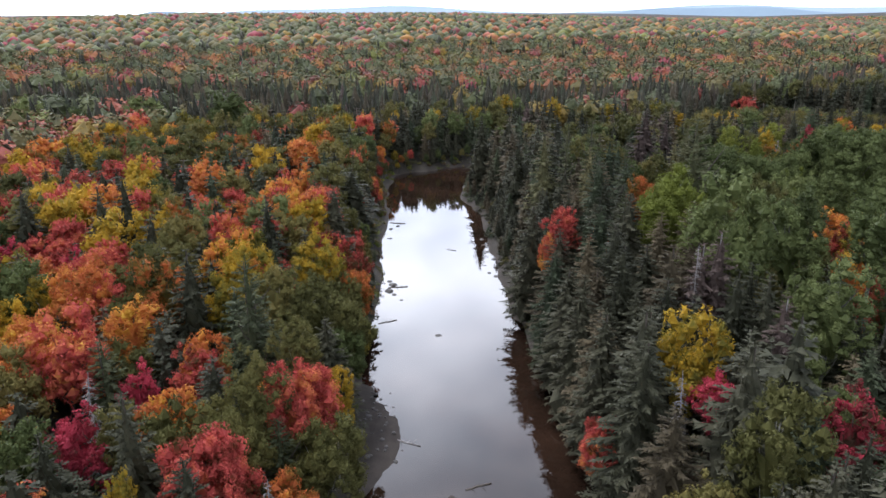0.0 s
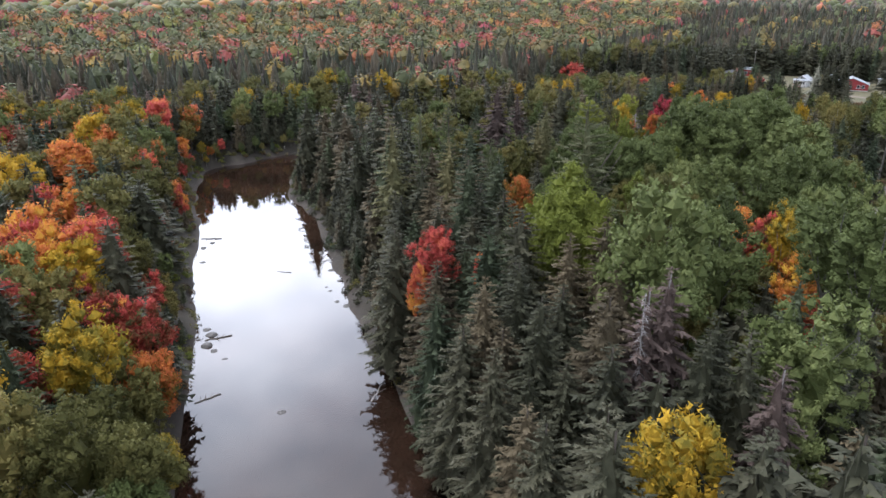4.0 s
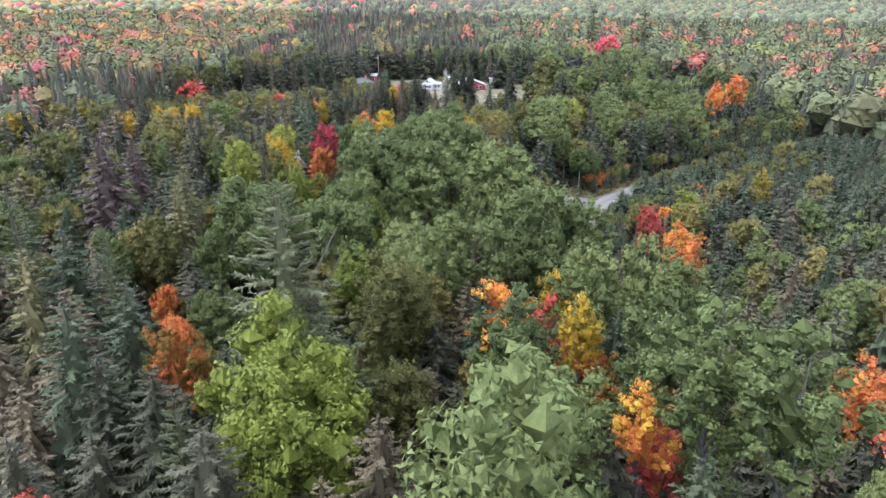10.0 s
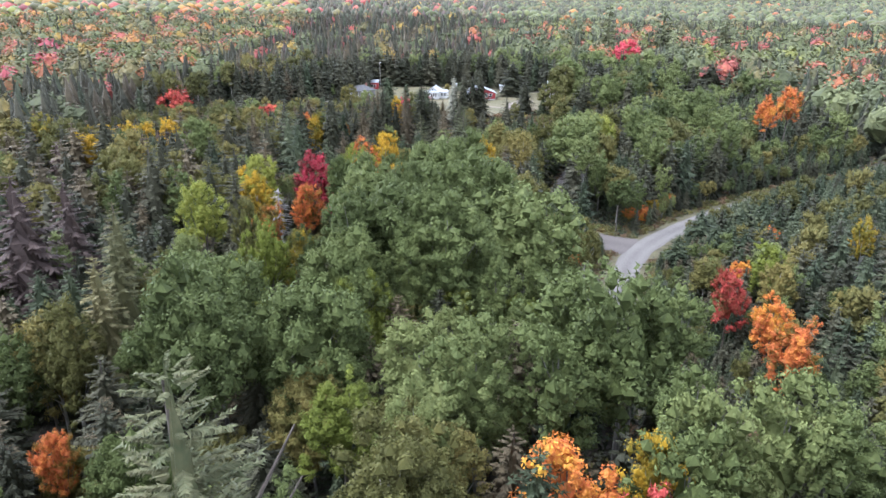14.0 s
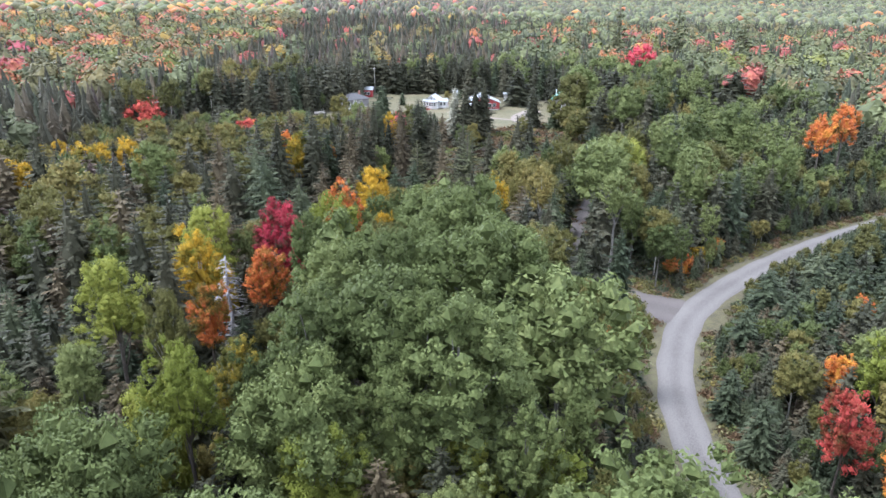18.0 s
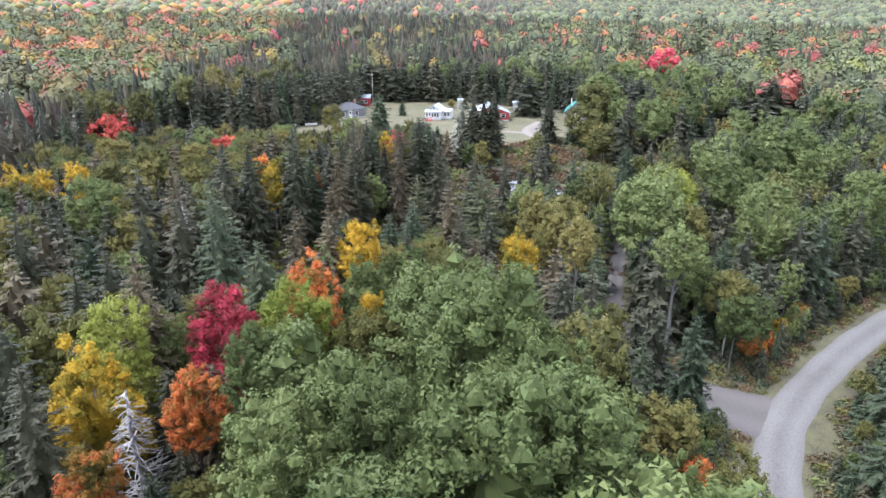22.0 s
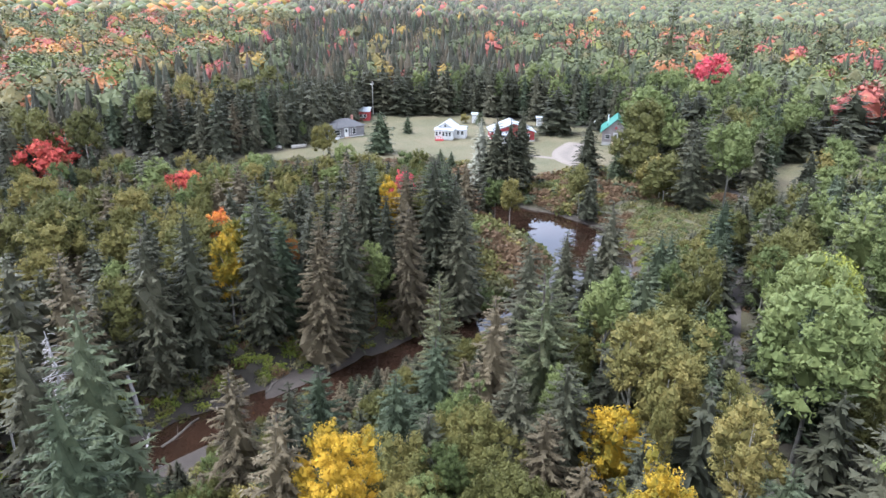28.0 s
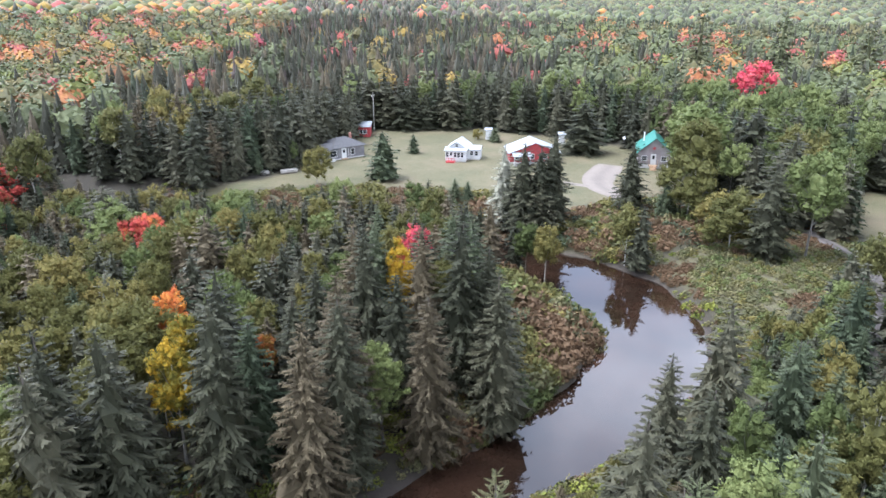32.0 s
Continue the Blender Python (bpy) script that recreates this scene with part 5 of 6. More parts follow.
def east_house():
    m, w = footing(238.6, 167.4, 243.6, 161.2)
    t = begin("house", m, "low pale house with a white metal roof under spruces")
    part("wall", solid([gable_walls(0, 0, w, 6, -0.3, 2.3, 3.8, "x")]), WHITE_WALL, t)
    part("roof", solid(pitch_slab(0, 0, w, 6, 2.3, 3.8, "x", 0.5)), WHITE_ROOF, t)
    for x in (1.4, 3.4, 6.6):
        window(t, x, 0.8, 0.9, 1.0)
    door(t, 5.0, 0.0, 0.9, 1.95)
    m, w = footing(264.0, 161.6, 267.6, 156.0)
    t = begin("shed", m, "slate-blue shed with a white roof", "shed")
    part("wall", solid([gable_walls(0, 0, w, 6, -0.3, 3.0, 4.4, "y")]), BLUE_WALL, t)
    part("roof", solid(pitch_slab(0, 0, w, 6, 3.0, 4.4, "y", 0.4)), WHITE_ROOF, t)
    door(t, w / 2, -0.2, 2.4, 2.4, 0.0, TRIM)


white_cabin()
grey_house()
red_shed()
red_barn()
green_roofed()
east_house()


# ---- small things round the cabins ----
def outhouse(x, y, mat, label):
    top = new("outhouse")
    top.matrix_world = pose(x, y, float(ground_z(x, y)), 0, 0, -50)
    tagged(top, label, "outhouse")
    part("wall", solid([block(-0.7, -0.7, -0.1, 0.7, 0.7, 2.1)]), mat, top)
    part("roof", solid([lean_slab(-0.7, -0.7, 0.7, 0.8, 2.25, 2.55, 0.08)]), WHITE_ROOF, top)
    part("door", solid([block(-0.36, -0.75, 0.0, 0.36, -0.69, 1.85)]), TRIM, top)


outhouse(212.2, 239.7, WHITE_WALL, "small white outhouse at the edge of the trees")
outhouse(219.9, 223.9, WHITE_WALL, "small white outhouse beside dark spruces")
outhouse(234.2, 211.8, RED_WALL, "small red outhouse with a white roof")


def gas_tank(x, y):
    bm = bmesh.new()
    bmesh.ops.create_uvsphere(bm, u_segments=20, v_segments=12, radius=0.45)
    for v in bm.verts:
        v.co.x += 0.5 if v.co.x > 0.01 else (-0.5 if v.co.x < -0.01 else 0)
        v.co.z += 0.95
    me = bpy.data.meshes.new("tank")
    bm.to_mesh(me)
    bm.free()
    top = new("gas_tank")
    top.matrix_world = pose(x, y, float(ground_z(x, y)), 0, 0, 40)
    tagged(top, "white gas tank on low legs by the trees", "gas tank")
    part("tank", me, WHITE_METAL, top)
    for lx in (-0.5, 0.5):
        part("leg", solid([block(lx - 0.06, -0.35, -0.05, lx + 0.06, 0.35, 0.5)]), DARK_METAL, top)


gas_tank(230.1, 213.3)
for x, y in ((212.2, 239.7), (219.9, 223.9), (234.2, 211.8), (230.1, 213.3), (228, 212)):
    PLANTED.append((x, y, 2.5))


def wood_pile(x, y, turn, length, rng):
    top = new("wood_pile")
    top.matrix_world = pose(x, y, float(ground_z(x, y)), 0, 0, turn)
    tagged(top, "low pile of weathered boards and split logs on grass", "wood pile")
    for k in range(14):
        row, col = divmod(k, 5)
        v, f = limb([(-length / 2 + rng.uniform(-0.2, 0.2), col * 0.28 - 0.6 + row * 0.12, 0.13 + row * 0.24), (length / 2 + rng.uniform(-0.3, 0.3), col * 0.28 - 0.6 + row * 0.12, 0.13 + row * 0.24)], 0.13, 0.11, 7)
        part("log", mesh_from("log", v, f, True), BARK_PALE if k % 3 else BARK, top)


pile_rng = np.random.default_rng(3)
wood_pile(160.5, 247.0, -20, 3.0, pile_rng)
wood_pile(165.0, 250.0, 15, 2.4, pile_rng)
wood_pile(156.5, 249.0, 40, 2.0, pile_rng)


def utility_pole(x, y, h):
    top = new("utility_pole")
    top.matrix_world = pose(x, y, float(ground_z(x, y)), 0, 0, 30)
    tagged(top, "weathered wooden utility pole with a crossarm", "utility pole")
    v, f = limb([(0, 0, -0.3), (0, 0, h / 2), (0, 0, h)], 0.16, 0.10, 9)
    part("pole", mesh_from("pole", v, f, True), BARK_PALE, top)
    part("crossarm", solid([block(-1.1, -0.06, h - 0.9, 1.1, 0.06, h - 0.75)]), BARK_PALE, top)
    for k in (-0.95, 0.0, 0.95):
        part("insulator", solid([block(k - 0.05, -0.05, h - 0.75, k + 0.05, 0.05, h - 0.58)]), WHITE_METAL, top)


utility_pole(200.5, 268.0, 9.5)


# ---- stones and drift wood in the river ----
def stone(x, y, size, rng, z=None):
    bm = bmesh.new()
    bmesh.ops.create_icosphere(bm, subdivisions=2, radius=1.0)
    sx, sy, sz = size * rng.uniform(0.8, 1.3), size * rng.uniform(0.8, 1.2), size * rng.uniform(0.45, 0.7)
    for v in bm.verts:
        k = 1 + 0.22 * noise.noise(v.co * 1.7 + Vector((x, y, 0)))
        v.co = Vector((v.co.x * sx * k, v.co.y * sy * k, v.co.z * sz * k))
    me = bpy.data.meshes.new("stone")
    bm.to_mesh(me)
    bm.free()
    ob = part("river_stone", me, STONE)
    ob.location = (x, y, max(float(ground_z(x, y)), -0.12) + 0.02 if z is None else z)
    tagged(ob, "dark wet stone lying in the shallow river", "stone", "stones in the river")


stone_rng = np.random.default_rng(9)
for x, y, s in ((-0.6, 78.8, 0.42), (8.6, 108, 0.4), (7.9, 112, 0.5), (8.2, 115, 0.45), (7.2, 119, 0.5), (8.9, 104, 0.4), (8.4, 100, 0.5), (-8.0, 94.0, 0.6), (-7.6, 96.5, 0.6),
                (-8.2, 98.0, 0.5), (-7.2, 92.6, 0.45), (-9.8, 120, 0.5), (-10, 126, 0.6), (-8.8, 128, 0.5), (-6.0, 90.5, 0.3), (6.9, 105.0, 0.35), (6.6, 106.4, 0.3), (7.4, 101.5, 0.4)):
    stone(x, y, s, stone_rng)
for k in range(60):
    stone(-7.0 + stone_rng.normal() * 1.6, 58 + stone_rng.normal() * 4.5, stone_rng.uniform(0.10, 0.28), stone_rng)


def drift_log(x, y, turn, length, thick, rng, tip=6, z=0.05):
    pts = [(k * length / 5 - length / 2, rng.normal() * length * 0.02, k * 0.02) for k in range(6)]
    pieces = [limb(pts, thick, thick * 0.45, 7)]
    for k in range(3):
        a = np.array(pts[1 + k])
        b = a + np.array([length * 0.14, rng.uniform(-1, 1) * length * 0.22, length * rng.uniform(0.05, 0.18)])
        pieces.append(limb([a, b], thick * 0.3, thick * 0.08, 5))
    ob = part("drift_log", mesh_from("drift_log", *join(pieces), True), BARK_DEAD if thick < 0.14 else BARK)
    ob.matrix_world = pose(x, y, max(float(ground_z(x, y)), -0.1) + z, 0, 0, turn)
    tagged(ob, "bare drift log stranded at the river's edge", "log", "drift logs")


log_rng = np.random.default_rng(14)
for x, y, turn, length, thick in ((1.4, 113.2, -30, 2.2, 0.10), (-6.8, 95.5, 10, 3.0, 0.16), (-7.4, 83.0, 25, 2.6, 0.14), (-9.0, 130, -15, 3.2, 0.16), (-3.4, 55.4, -25, 2.6, 0.12),
                                  (3.0, 49.0, 20, 2.4, 0.14), (8.8, 80, 60, 4.0, 0.10), (94, 169.4, 20, 4.5, 0.16), (98, 170.6, -35, 3.6, 0.14), (104.0, 170.2, 30, 3.2, 0.14),
                                  (92.0, 171.0, 60, 4.0, 0.13), (110, 168.8, -15, 2.8, 0.12), (8.0, 116, 15, 2.2, 0.10)):
    drift_log(x, y, turn, length, thick, log_rng)


def snag(x, y, h, lean):
    v, f = limb([(0, 0, -0.3), (lean * 0.4, 0, h * 0.5), (lean, 0.1, h)], 0.22, 0.13, 8)
    ob = part("tree_stump", mesh_from("snag", v, f, True), BARK_DEAD)
    ob.location = (x, y, float(ground_z(x, y)))
    tagged(ob, "broken pale dead trunk standing on the bank", "stump")


snag(92.0, 172.5, 4.2, -0.4)

# the pair of spruces and the grey dead one by the river below the lawn, and the trees by the fork
plant_all("S", [(167.5, 195.0, 14.5, 3.3), (168.9, 193.0, 14.0, 3.0), (122.3, 147.0, 12.6, 2.1), (123.0, 150.0, 13.0, 2.1)])
plant_all("O", [(92.2, 110.6, 8.0, 2.2), (102.0, 121.2, 8, 1.8)])
plant_all("A", [(92.0, 108.0, 4.5, 1.2), (113.4, 112.8, 3.4, 1.1), (117.0, 112.6, 3.0, 1.0), (124.5, 112.0, 3.4, 1.1)])
plant_all("Y", [(119.8, 112.4, 3.4, 1.0)])


# ---- the rest of the wood, by stands ----
def stand(x, y, lawn):
    """The mix of kinds at a place: letters, heights low and high."""
    w = 8 * float(waves(x, y, 40.0, 6.0))
    if lawn < 13 and (y > 205 or x > 205):
        return ("SSFSQSSFSSST", 11, 16)
    if x < -8 and y < 190:
        return ("SSNQFSPRAAYOYROOBFOS", 10, 15)
    if y > 190 + w and x < 90:
        return ("SSQNOSSQVOBY", 10, 15)
    if x < 24 + w * 0.5 and y < 160:
        return ("SSSNSQQF", 13, 18)
    if x > 108 and y < 104 - 0.05 * (x - 108):
        return ("FFFFFFFSFFFFFO", 5, 9)
    if x > 215:
        return ("SBTTBBSFTTSS", 11, 17)
    if x + y < 205 + w:
        return ("SSFSOSQFBT", 8, 13)
    if x - y > -25 + w:
        return ("SFSOBFST", 8, 13)
    if y < 170:
        return ("SSSQQFOSOT", 11, 16)
    return ("SSNSQQOOFSOB", 11, 16)


def open_ground(x, y):
    """Metres from the nearest ground kept free of trees."""
    d = np.minimum(edge(x, y, RIVER) - 0.3, np.minimum(edge(x, y, ROAD) - np.where(np.asarray(x) > 70, 2.0, 0.2), edge(x, y, TRACK) - np.where(np.asarray(x) < 130, 1.2, 0.2)))
    d = np.minimum(d, edge(x, y, DRIVE) - 1.5)
    for ring in (LAWN, LAWN_EAST, MARSH, POINT, BELT):
        d = np.minimum(d, area(x, y, ring) - 0.8)
    return d


def free(x, y, r):
    i, j = int(x // 6), int(y // 6)
    for a in (i - 1, i, i + 1):
        for b in (j - 1, j, j + 1):
            for px, py, pr in CELLS.get((a, b), ()):
                if math.hypot(x - px, y - py) < 0.52 * (r + pr):
                    return False
    return True


CELLS = {}
for p in PLANTED:
    CELLS.setdefault((int(p[0] // 6), int(p[1] // 6)), []).append(p)
VIEWED = [(0, 30, 0), (-2, 130, 0)], [(10, 50, 0), (170, 200, 0)]


def fill_near():
    rng = np.random.default_rng(23)
    xs = np.r_[rng.uniform(-80, 262, 30000), rng.uniform(66, 175, 9000)]
    ys = np.r_[rng.uniform(24, 290, 30000), rng.uniform(58, 112, 9000)]
    e = np.minimum(edge(xs, ys, VIEWED[0]), edge(xs, ys, VIEWED[1]))
    near = edge(xs, ys, CLOSE)
    ok = (e < 85) & (open_ground(xs, ys) > 0)
    chosen = []
    xs, ys, near = xs[ok], ys[ok], near[ok]
    wets, ways, lawns = edge(xs, ys, RIVER), edge(xs, ys, ROAD), area(xs, ys, LAWN)
    for x, y, c, wet, way, lawn in zip(xs, ys, near, wets, ways, lawns):
        kinds, lo, hi = stand(x, y, lawn)
        kind = kinds[int(rng.integers(len(kinds)))]
        h = rng.uniform(lo, hi) * 0.92
        if 76 < x < 165 and y < 167 and wet < 26:
            h = min(h, 1.3 + (0.6 if x > 128 else 0.45) * wet)
            if h < 2.6:
                continue
        if 84 < x < 150 and y >= 165 and wet < 5.0:
            continue
        if 70 < x < 170 and 180 < y < 250:
            h *= 0.66 if y < 212 else 0.45
        if x < 60 and y > 84 and wet < 9:
            h = min(h, 1.0 + 1.5 * wet)
            if h < 2.6:
                continue
        if way < (28 if x > 84 else 14) and y < 112 and x > 68:
            h = min(h, 2.0 + (0.7 if x > 112 else 0.4) * way)
            if h < 2.6:
                continue
        r = h * FORM_WIDTH[KINDS[kind][0]] * (1.4 if KINDS[kind][0] in ("spruce", "slim") else 1.1)
        if not free(x, y, r):
            continue
        chosen.append((float(c), kind, x, y, h, r))
        CELLS.setdefault((int(x // 6), int(y // 6)), []).append((x, y, r))
    for c, kind, x, y, h, r in sorted(chosen):
        plant(kind, x, y, h, r, single=c < 44 and COUNTS.get(KINDS[kind][3], 0) < 300)


fill_near()
join_woods()


def far_unit(rng, form, detail):
    """Triangles of one distant tree 1 m high."""
    if form == "cone":
        n = 36 + 32 * detail
        z = rng.uniform(0.08, 0.98, n) ** 1.2
        az = rng.uniform(0, 6.283, n)
        out = np.stack([np.cos(az), np.sin(az), rng.uniform(-1.1, -0.2, n)], 1)
        r = 0.24 * (1 - z) + 0.016
        face = np.stack([np.cos(az), np.sin(az), np.full(n, 0.7)], 1) + rng.normal(size=(n, 3)) * 0.35
        w = unit(out)
        side = unit(np.cross(face, w))
        base = np.stack([np.cos(az) * r * 0.35, np.sin(az) * r * 0.35, z + 0.02], 1)
        wd = (r * (0.22 - 0.04 * detail))[:, None]
        v = np.stack([base - side * wd, base + side * wd, base + w * (r * 0.85)[:, None]], 1).reshape(-1, 3)
        return np.concatenate([v, ragged(rng, 6, 3, 1.0, 0.1, lambda t: 0.15 * (1 - t), 0.25)])
    v = ragged(rng, 7, 3, 0.92, 0.3, lambda t: 0.21 * math.sqrt(max(0.03, 1 - (2 * t - 1) ** 2)), 0.16)
    n = 60 + 36 * detail
    d = unit(rng.normal(size=(n, 3)) + np.array([0, 0, 0.35]))
    lump = 1 + 0.16 * np.sin(5 * d[:, 0] + rng.uniform(0, 6)) * np.cos(5 * d[:, 1] + 4 * d[:, 2])
    p = d * lump[:, None] * np.array([0.25, 0.25, 0.34]) + np.array([0, 0, 0.62])
    face = unit(d + rng.normal(size=(n, 3)) * 0.4)
    w = unit(np.cross(face, rng.normal(size=(n, 3))))
    side = np.cross(face, w)
    return np.concatenate([v, np.stack([p - side * 0.026, p + side * 0.030, p + w * 0.08], 1).reshape(-1, 3)])


def far_shell(rng, form):
    """One tree at the edge of sight, 1 m high: a lumpy closed shell, verts and faces."""
    sides, rings = (6, 3) if form == "cone" else (7, 4)
    v = [(0, 0, 1.0)]
    for k in range(rings):
        t = 1 - (k + 1) / rings
        th = np.arange(sides) * 6.283 / sides + 0.5 * k
        r = (0.23 * (1 - t) ** 0.85 if form == "cone" else 0.29 * math.sqrt(max(0.1, 1 - (2 * t - 0.85) ** 2))) * (1 + 0.2 * rng.normal(size=sides))
        v += list(zip(r * np.cos(th), r * np.sin(th), 0.2 + 0.8 * t + rng.normal(size=sides) * 0.03))
    f = [(0, 1 + j, 1 + (j + 1) % sides) for j in range(sides)]
    for k in range(rings - 1):
        p, q = 1 + k * sides, 1 + (k + 1) * sides
        for j in range(sides):
            n = (j + 1) % sides
            f += [(p + j, q + j, q + n), (p + j, q + n, p + n)]
    return np.array(v, float), np.array(f)


def far_mix(x, y, rng):
    """Hue of each of many distant trees."""
    out = np.hypot(x - 60, y - 90)
    n = len(x)
    u = rng.uniform(size=n)
    patch = waves(x, y, 60.0, 9.0)
    autumn = np.array(["green", "olive", "yellow", "orange", "red", "crimson", "spruce", "lime"])
    a = autumn[np.searchsorted(np.cumsum([0.26, 0.23, 0.10, 0.10, 0.055, 0.02, 0.18]), u)]
    dark = np.array(["spruce", "brown", "fir", "green", "yellow", "purple", "red"])
    b = dark[np.searchsorted(np.cumsum([0.52, 0.22, 0.13, 0.06, 0.015, 0.035]), u)]
    mixed = np.array(["green", "fir", "spruce", "lime", "orange", "red", "pine", "olive"])
    c = mixed[np.searchsorted(np.cumsum([0.30, 0.13, 0.30, 0.04, 0.045, 0.05, 0.05]), u)]
    greens = np.array(["green", "fir", "spruce", "pine", "olive", "orange"])
    d = greens[np.searchsorted(np.cumsum([0.30, 0.16, 0.38, 0.06, 0.085]), u)]
    hill = y > 285 + 0.9 * np.maximum(0, x - 120) + 0.5 * np.maximum(0, x - 276) + 16 * patch
    turn = np.degrees(np.arctan2(x - 88, y - 135))
    right = turn > 53 + 6 * patch
    res = np.where(hill, a, np.where(right, np.where(out < 430 + 40 * patch, c, d), b))
    left = (x < -12) & (y < 190)
    return np.where(left, a, res)


def fill_far():
    rng = np.random.default_rng(31)
    bands = ((60, 200, 4.6, 2), (200, 380, 5.2, 1), (380, 900, 7.2, 0), (900, 2600, 16.0, 0))
    bins = {}
    for lo, hi, gap, detail in bands:
        a = np.arange(-hi - 60, hi + 240, gap)
        gx, gy = np.meshgrid(a, a)
        gx = (gx + rng.uniform(-0.45, 0.45, gx.shape) * gap).ravel()
        gy = (gy + rng.uniform(-0.45, 0.45, gy.shape) * gap).ravel()
        e = np.minimum(edge(gx, gy, VIEWED[0]), edge(gx, gy, VIEWED[1]))
        turn = np.degrees(np.arctan2(gx, gy - 10))
        turn2 = np.degrees(np.arctan2(gx - 30, gy - 60))
        keep = (e >= (85 if lo == 60 else lo)) & (e < hi) & (turn > -38) & (turn2 < 88)
        keep &= open_ground(gx, gy) > 0
        gx, gy = gx[keep], gy[keep]
        if lo == 60:
            for px, py, pr in PLANTED:
                near = np.hypot(gx - px, gy - py) > pr * 0.7 + 1.2
                gx, gy = gx[near], gy[near]
        gz = ground_z(gx, gy)
        hue = far_mix(gx, gy, rng)
        for h in set(hue.tolist()):
            s = hue == h
            cone = h in ("spruce", "brown", "fir", "purple", "pine")
            form = "cone" if cone else "dome"
            if detail:
                units = np.stack([far_unit(rng, form, detail) for _ in range(6)])
                faces = triples(units[0])
            else:
                units = np.stack([far_shell(rng, form)[0] for _ in range(6)])
                faces = far_shell(rng, form)[1]
            k = int(s.sum())
            tall = rng.uniform(9.5, 15.5, k) if cone else rng.uniform(9, 15, k)
            wide = tall * rng.uniform(1.0, 1.4, k) * min(1.5, max(1.0, gap / 5.7))
            th = rng.uniform(0, 6.283, k)
            u = units[rng.integers(0, 6, k)]
            x = (u[..., 0] * np.cos(th)[:, None] - u[..., 1] * np.sin(th)[:, None]) * wide[:, None] + gx[s][:, None]
            y = (u[..., 0] * np.sin(th)[:, None] + u[..., 1] * np.cos(th)[:, None]) * wide[:, None] + gy[s][:, None]
            z = u[..., 2] * tall[:, None] + gz[s][:, None]
            f = (faces[None] + (np.arange(k) * u.shape[1])[:, None, None]).reshape(-1, 3)
            bins.setdefault((h, detail > 0), []).append((np.stack([x, y, z], -1).reshape(-1, 3), f, np.repeat(rng.uniform(size=k), len(faces))))
    for (h, leafy), got in bins.items():
        me = mesh_from("distant_" + h, *join([g[:2] for g in got]), not leafy)
        at = me.attributes.new("tint", "FLOAT", "FACE")
        at.data.foreach_set("value", np.concatenate([g[2] for g in got]).astype(np.float32))
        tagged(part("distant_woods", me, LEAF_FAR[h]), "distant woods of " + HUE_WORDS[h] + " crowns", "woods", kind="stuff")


fill_far()


# ---- shrubs, reeds and rough grass, too many to count ----
def bush_unit(rng, n, tall=0.9):
    d = unit(rng.normal(size=(n, 3)) * np.array([1, 1, 0.8]) + np.array([0, 0, 0.45]))
    d[:, 2] = np.abs(d[:, 2])
    p = d * rng.uniform(0.45, 1.0, n)[:, None] * np.array([1, 1, tall])
    face = unit(d + rng.normal(size=(n, 3)) * 0.5)
    w = unit(np.cross(face, rng.normal(size=(n, 3))))
    side = np.cross(face, w)
    ln, wd = rng.uniform(0.20, 0.40, n)[:, None], rng.uniform(0.10, 0.17, n)[:, None]
    return np.stack([p - side * wd, p + side * wd, p + w * ln], 1).reshape(-1, 3)


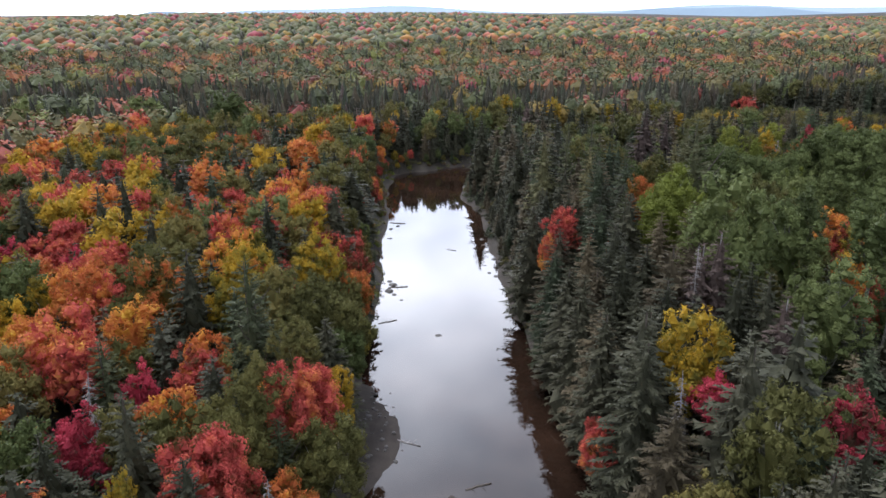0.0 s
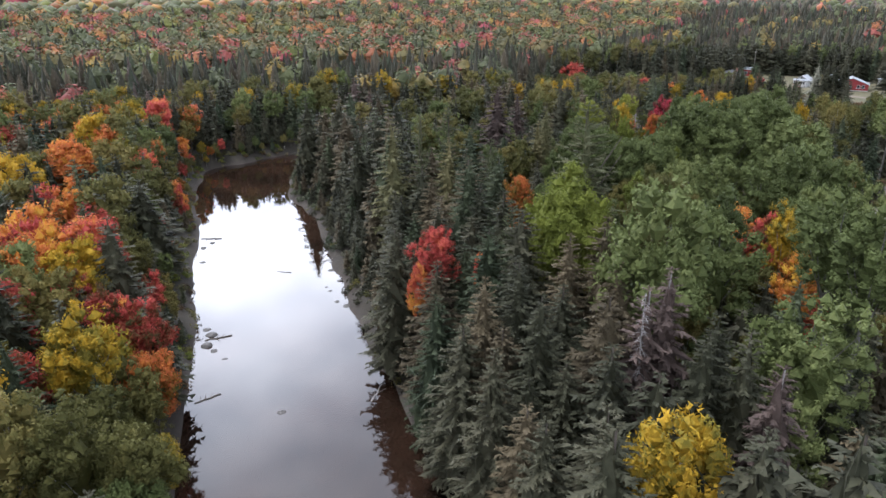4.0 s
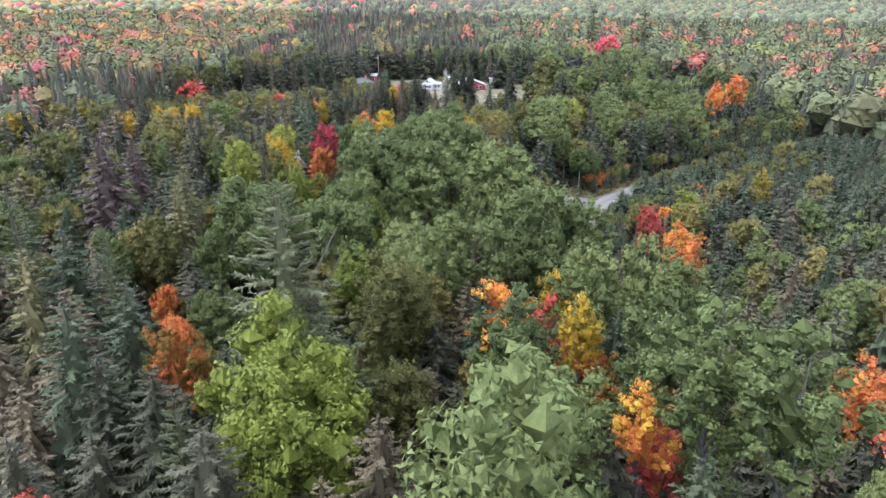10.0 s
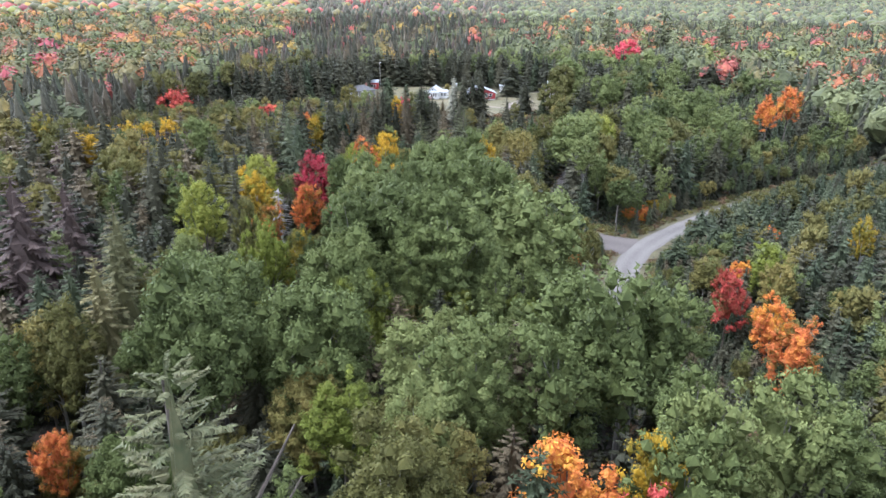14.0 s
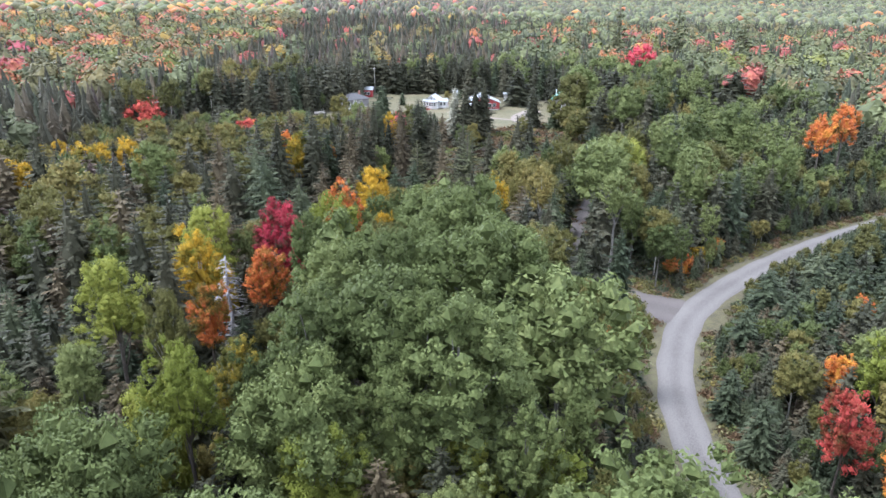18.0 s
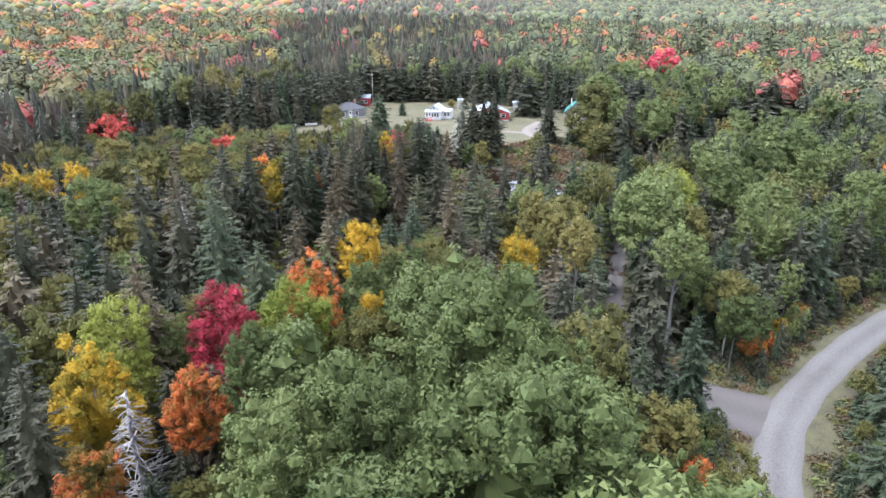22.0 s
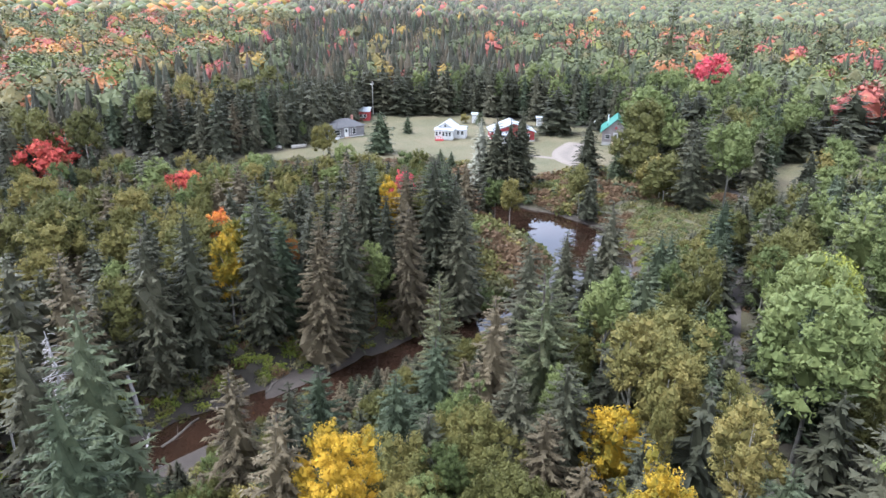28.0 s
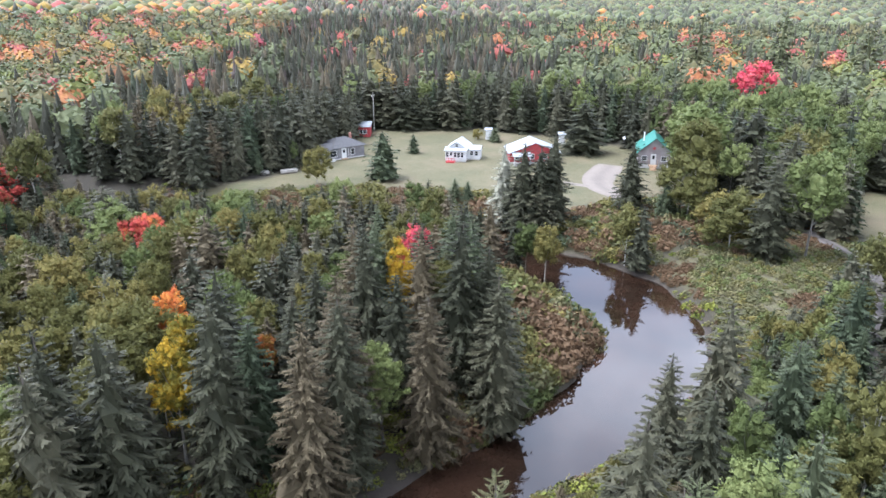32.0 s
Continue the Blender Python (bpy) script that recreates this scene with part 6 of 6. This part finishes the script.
def scatter_bushes():
    rng = np.random.default_rng(41)
    units = [bush_unit(rng, 96) for _ in range(6)], [bush_unit(rng, 38, 1.3) for _ in range(6)]
    bins = {}

    def add(x, y, z, r, hue, thin=0):
        u = units[thin][int(rng.integers(6))] * np.array([r, r, r * rng.uniform(0.7, 1.15)])
        bins.setdefault(hue, []).append((u + (x, y, z - 0.1), rng.uniform()))

    xs = np.r_[rng.uniform(-30, 225, 40000), rng.uniform(118, 200, 9000), rng.uniform(80, 170, 7000), rng.uniform(80, 150, 3000)]
    ys = np.r_[rng.uniform(30, 260, 40000), rng.uniform(148, 245, 9000), rng.uniform(88, 120, 7000), rng.uniform(155, 180, 3000)]
    bank, road = edge(xs, ys, RIVER), np.minimum(edge(xs, ys, ROAD), edge(xs, ys, TRACK) + 0.9)
    belt = np.minimum(area(xs, ys, BELT), area(xs, ys, POINT))
    marsh, lawn = area(xs, ys, MARSH), np.minimum(area(xs, ys, LAWN), area(xs, ys, LAWN_EAST))
    patch = waves(xs, ys, 7.0, 8.0)
    close = edge(xs, ys, CLOSE)
    for x, y, z, b, r, bl, m, lw, p, c in zip(xs, ys, ground_z(xs, ys), bank, road, belt, marsh, lawn, patch, close):
        u = rng.uniform()
        if b < 0.35 or r < 0.6 or lw < 0.3:
            continue
        if bl < 0:
            if u < 0.9:
                hue = "rust" if p > 0.1 else ("olive" if p > -0.4 else "green")
                if rng.uniform() < 0.25:
                    hue = ("rust", "olive", "fir", "larch")[int(rng.integers(4))]
                add(x, y, z, rng.uniform(0.6, 1.2) * (1.7 if rng.uniform() < 0.2 else 1.0), hue)
        elif m < 0:
            if u < 0.85:
                add(x, y, z, rng.uniform(0.5, 1.0), ("larch", "green", "olive", "larch")[int(rng.integers(4))] if p > -0.4 else "rust")
        elif b < 5.5 and x > 4 and y < 165 and x < 60:
            if u < 0.5:
                add(x, y, z, rng.uniform(0.5, 1.2), ("fir", "olive", "spruce", "spruce")[int(rng.integers(4))])
        elif b < 5.5:
            if u < 0.7:
                add(x, y, z, rng.uniform(0.4, 1.0), ("olive", "lime", "larch", "lime", "rust", "larch")[int(rng.integers(6))])
        elif r < 5.0 and u < 0.8:
            add(x, y, z, rng.uniform(0.35, 0.9), ("rust", "olive", "brown", "olive", "rust", "larch", "fir", "olive", "rust", "green", "larch")[int(rng.integers(11))])
        elif u < (0.55 if c < 50 else 0.1) and lw > 0.5 and b > 5:
            add(x, y, z, rng.uniform(0.6, 1.7), ("olive", "fir", "spruce", "spruce", "fir", "brown", "spruce")[int(rng.integers(7))], 1)
    for h, got in bins.items():
        v = np.concatenate([g[0] for g in got])
        me = mesh_from("shrubs_" + h, v, triples(v))
        at = me.attributes.new("tint", "FLOAT", "FACE")
        at.data.foreach_set("value", np.concatenate([np.full(len(g[0]) // 3, g[1]) for g in got]).astype(np.float32))
        tagged(part("shrubs", me, LEAF_WOODS[h]), "low " + HUE_WORDS[h].split()[0] + " shrubs on the banks and verges", "shrubs", kind="stuff")


scatter_bushes()


# ---- far hills, beyond the woods ----
def far_hills():
    # the blue-grey of distance haze is put into the hills' base colours
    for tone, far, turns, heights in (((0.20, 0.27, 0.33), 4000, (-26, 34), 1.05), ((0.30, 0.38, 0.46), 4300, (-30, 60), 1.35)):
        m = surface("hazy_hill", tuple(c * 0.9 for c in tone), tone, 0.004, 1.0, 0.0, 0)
        az = np.radians(np.linspace(turns[0], turns[1], 90))
        k = np.linspace(0, 1, 90)
        up = far * np.tan(np.radians(heights)) * (0.45 + 0.55 * np.abs(np.sin(k * 9.2 + far)) * np.abs(np.sin(k * 3.7 + 1 + far)) + 0.06 * np.sin(k * 47)) * np.minimum(1, np.minimum(k, 1 - k) * 14)
        foot = np.stack([far * np.sin(az), far * np.cos(az), 0 * az - 20], 1)
        back = np.stack([(far + 250) * np.sin(az), (far + 250) * np.cos(az), 38 + up], 1)
        last = np.stack([(far + 500) * np.sin(az), (far + 500) * np.cos(az), 0 * az - 20], 1)
        v = np.concatenate([foot, back, last])
        i = np.arange(89)
        f = np.concatenate([np.stack([i, i + 1, i + 91, i + 90], 1), np.stack([i + 90, i + 91, i + 181, i + 180], 1)])
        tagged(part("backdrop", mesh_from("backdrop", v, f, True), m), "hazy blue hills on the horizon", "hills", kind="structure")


far_hills()
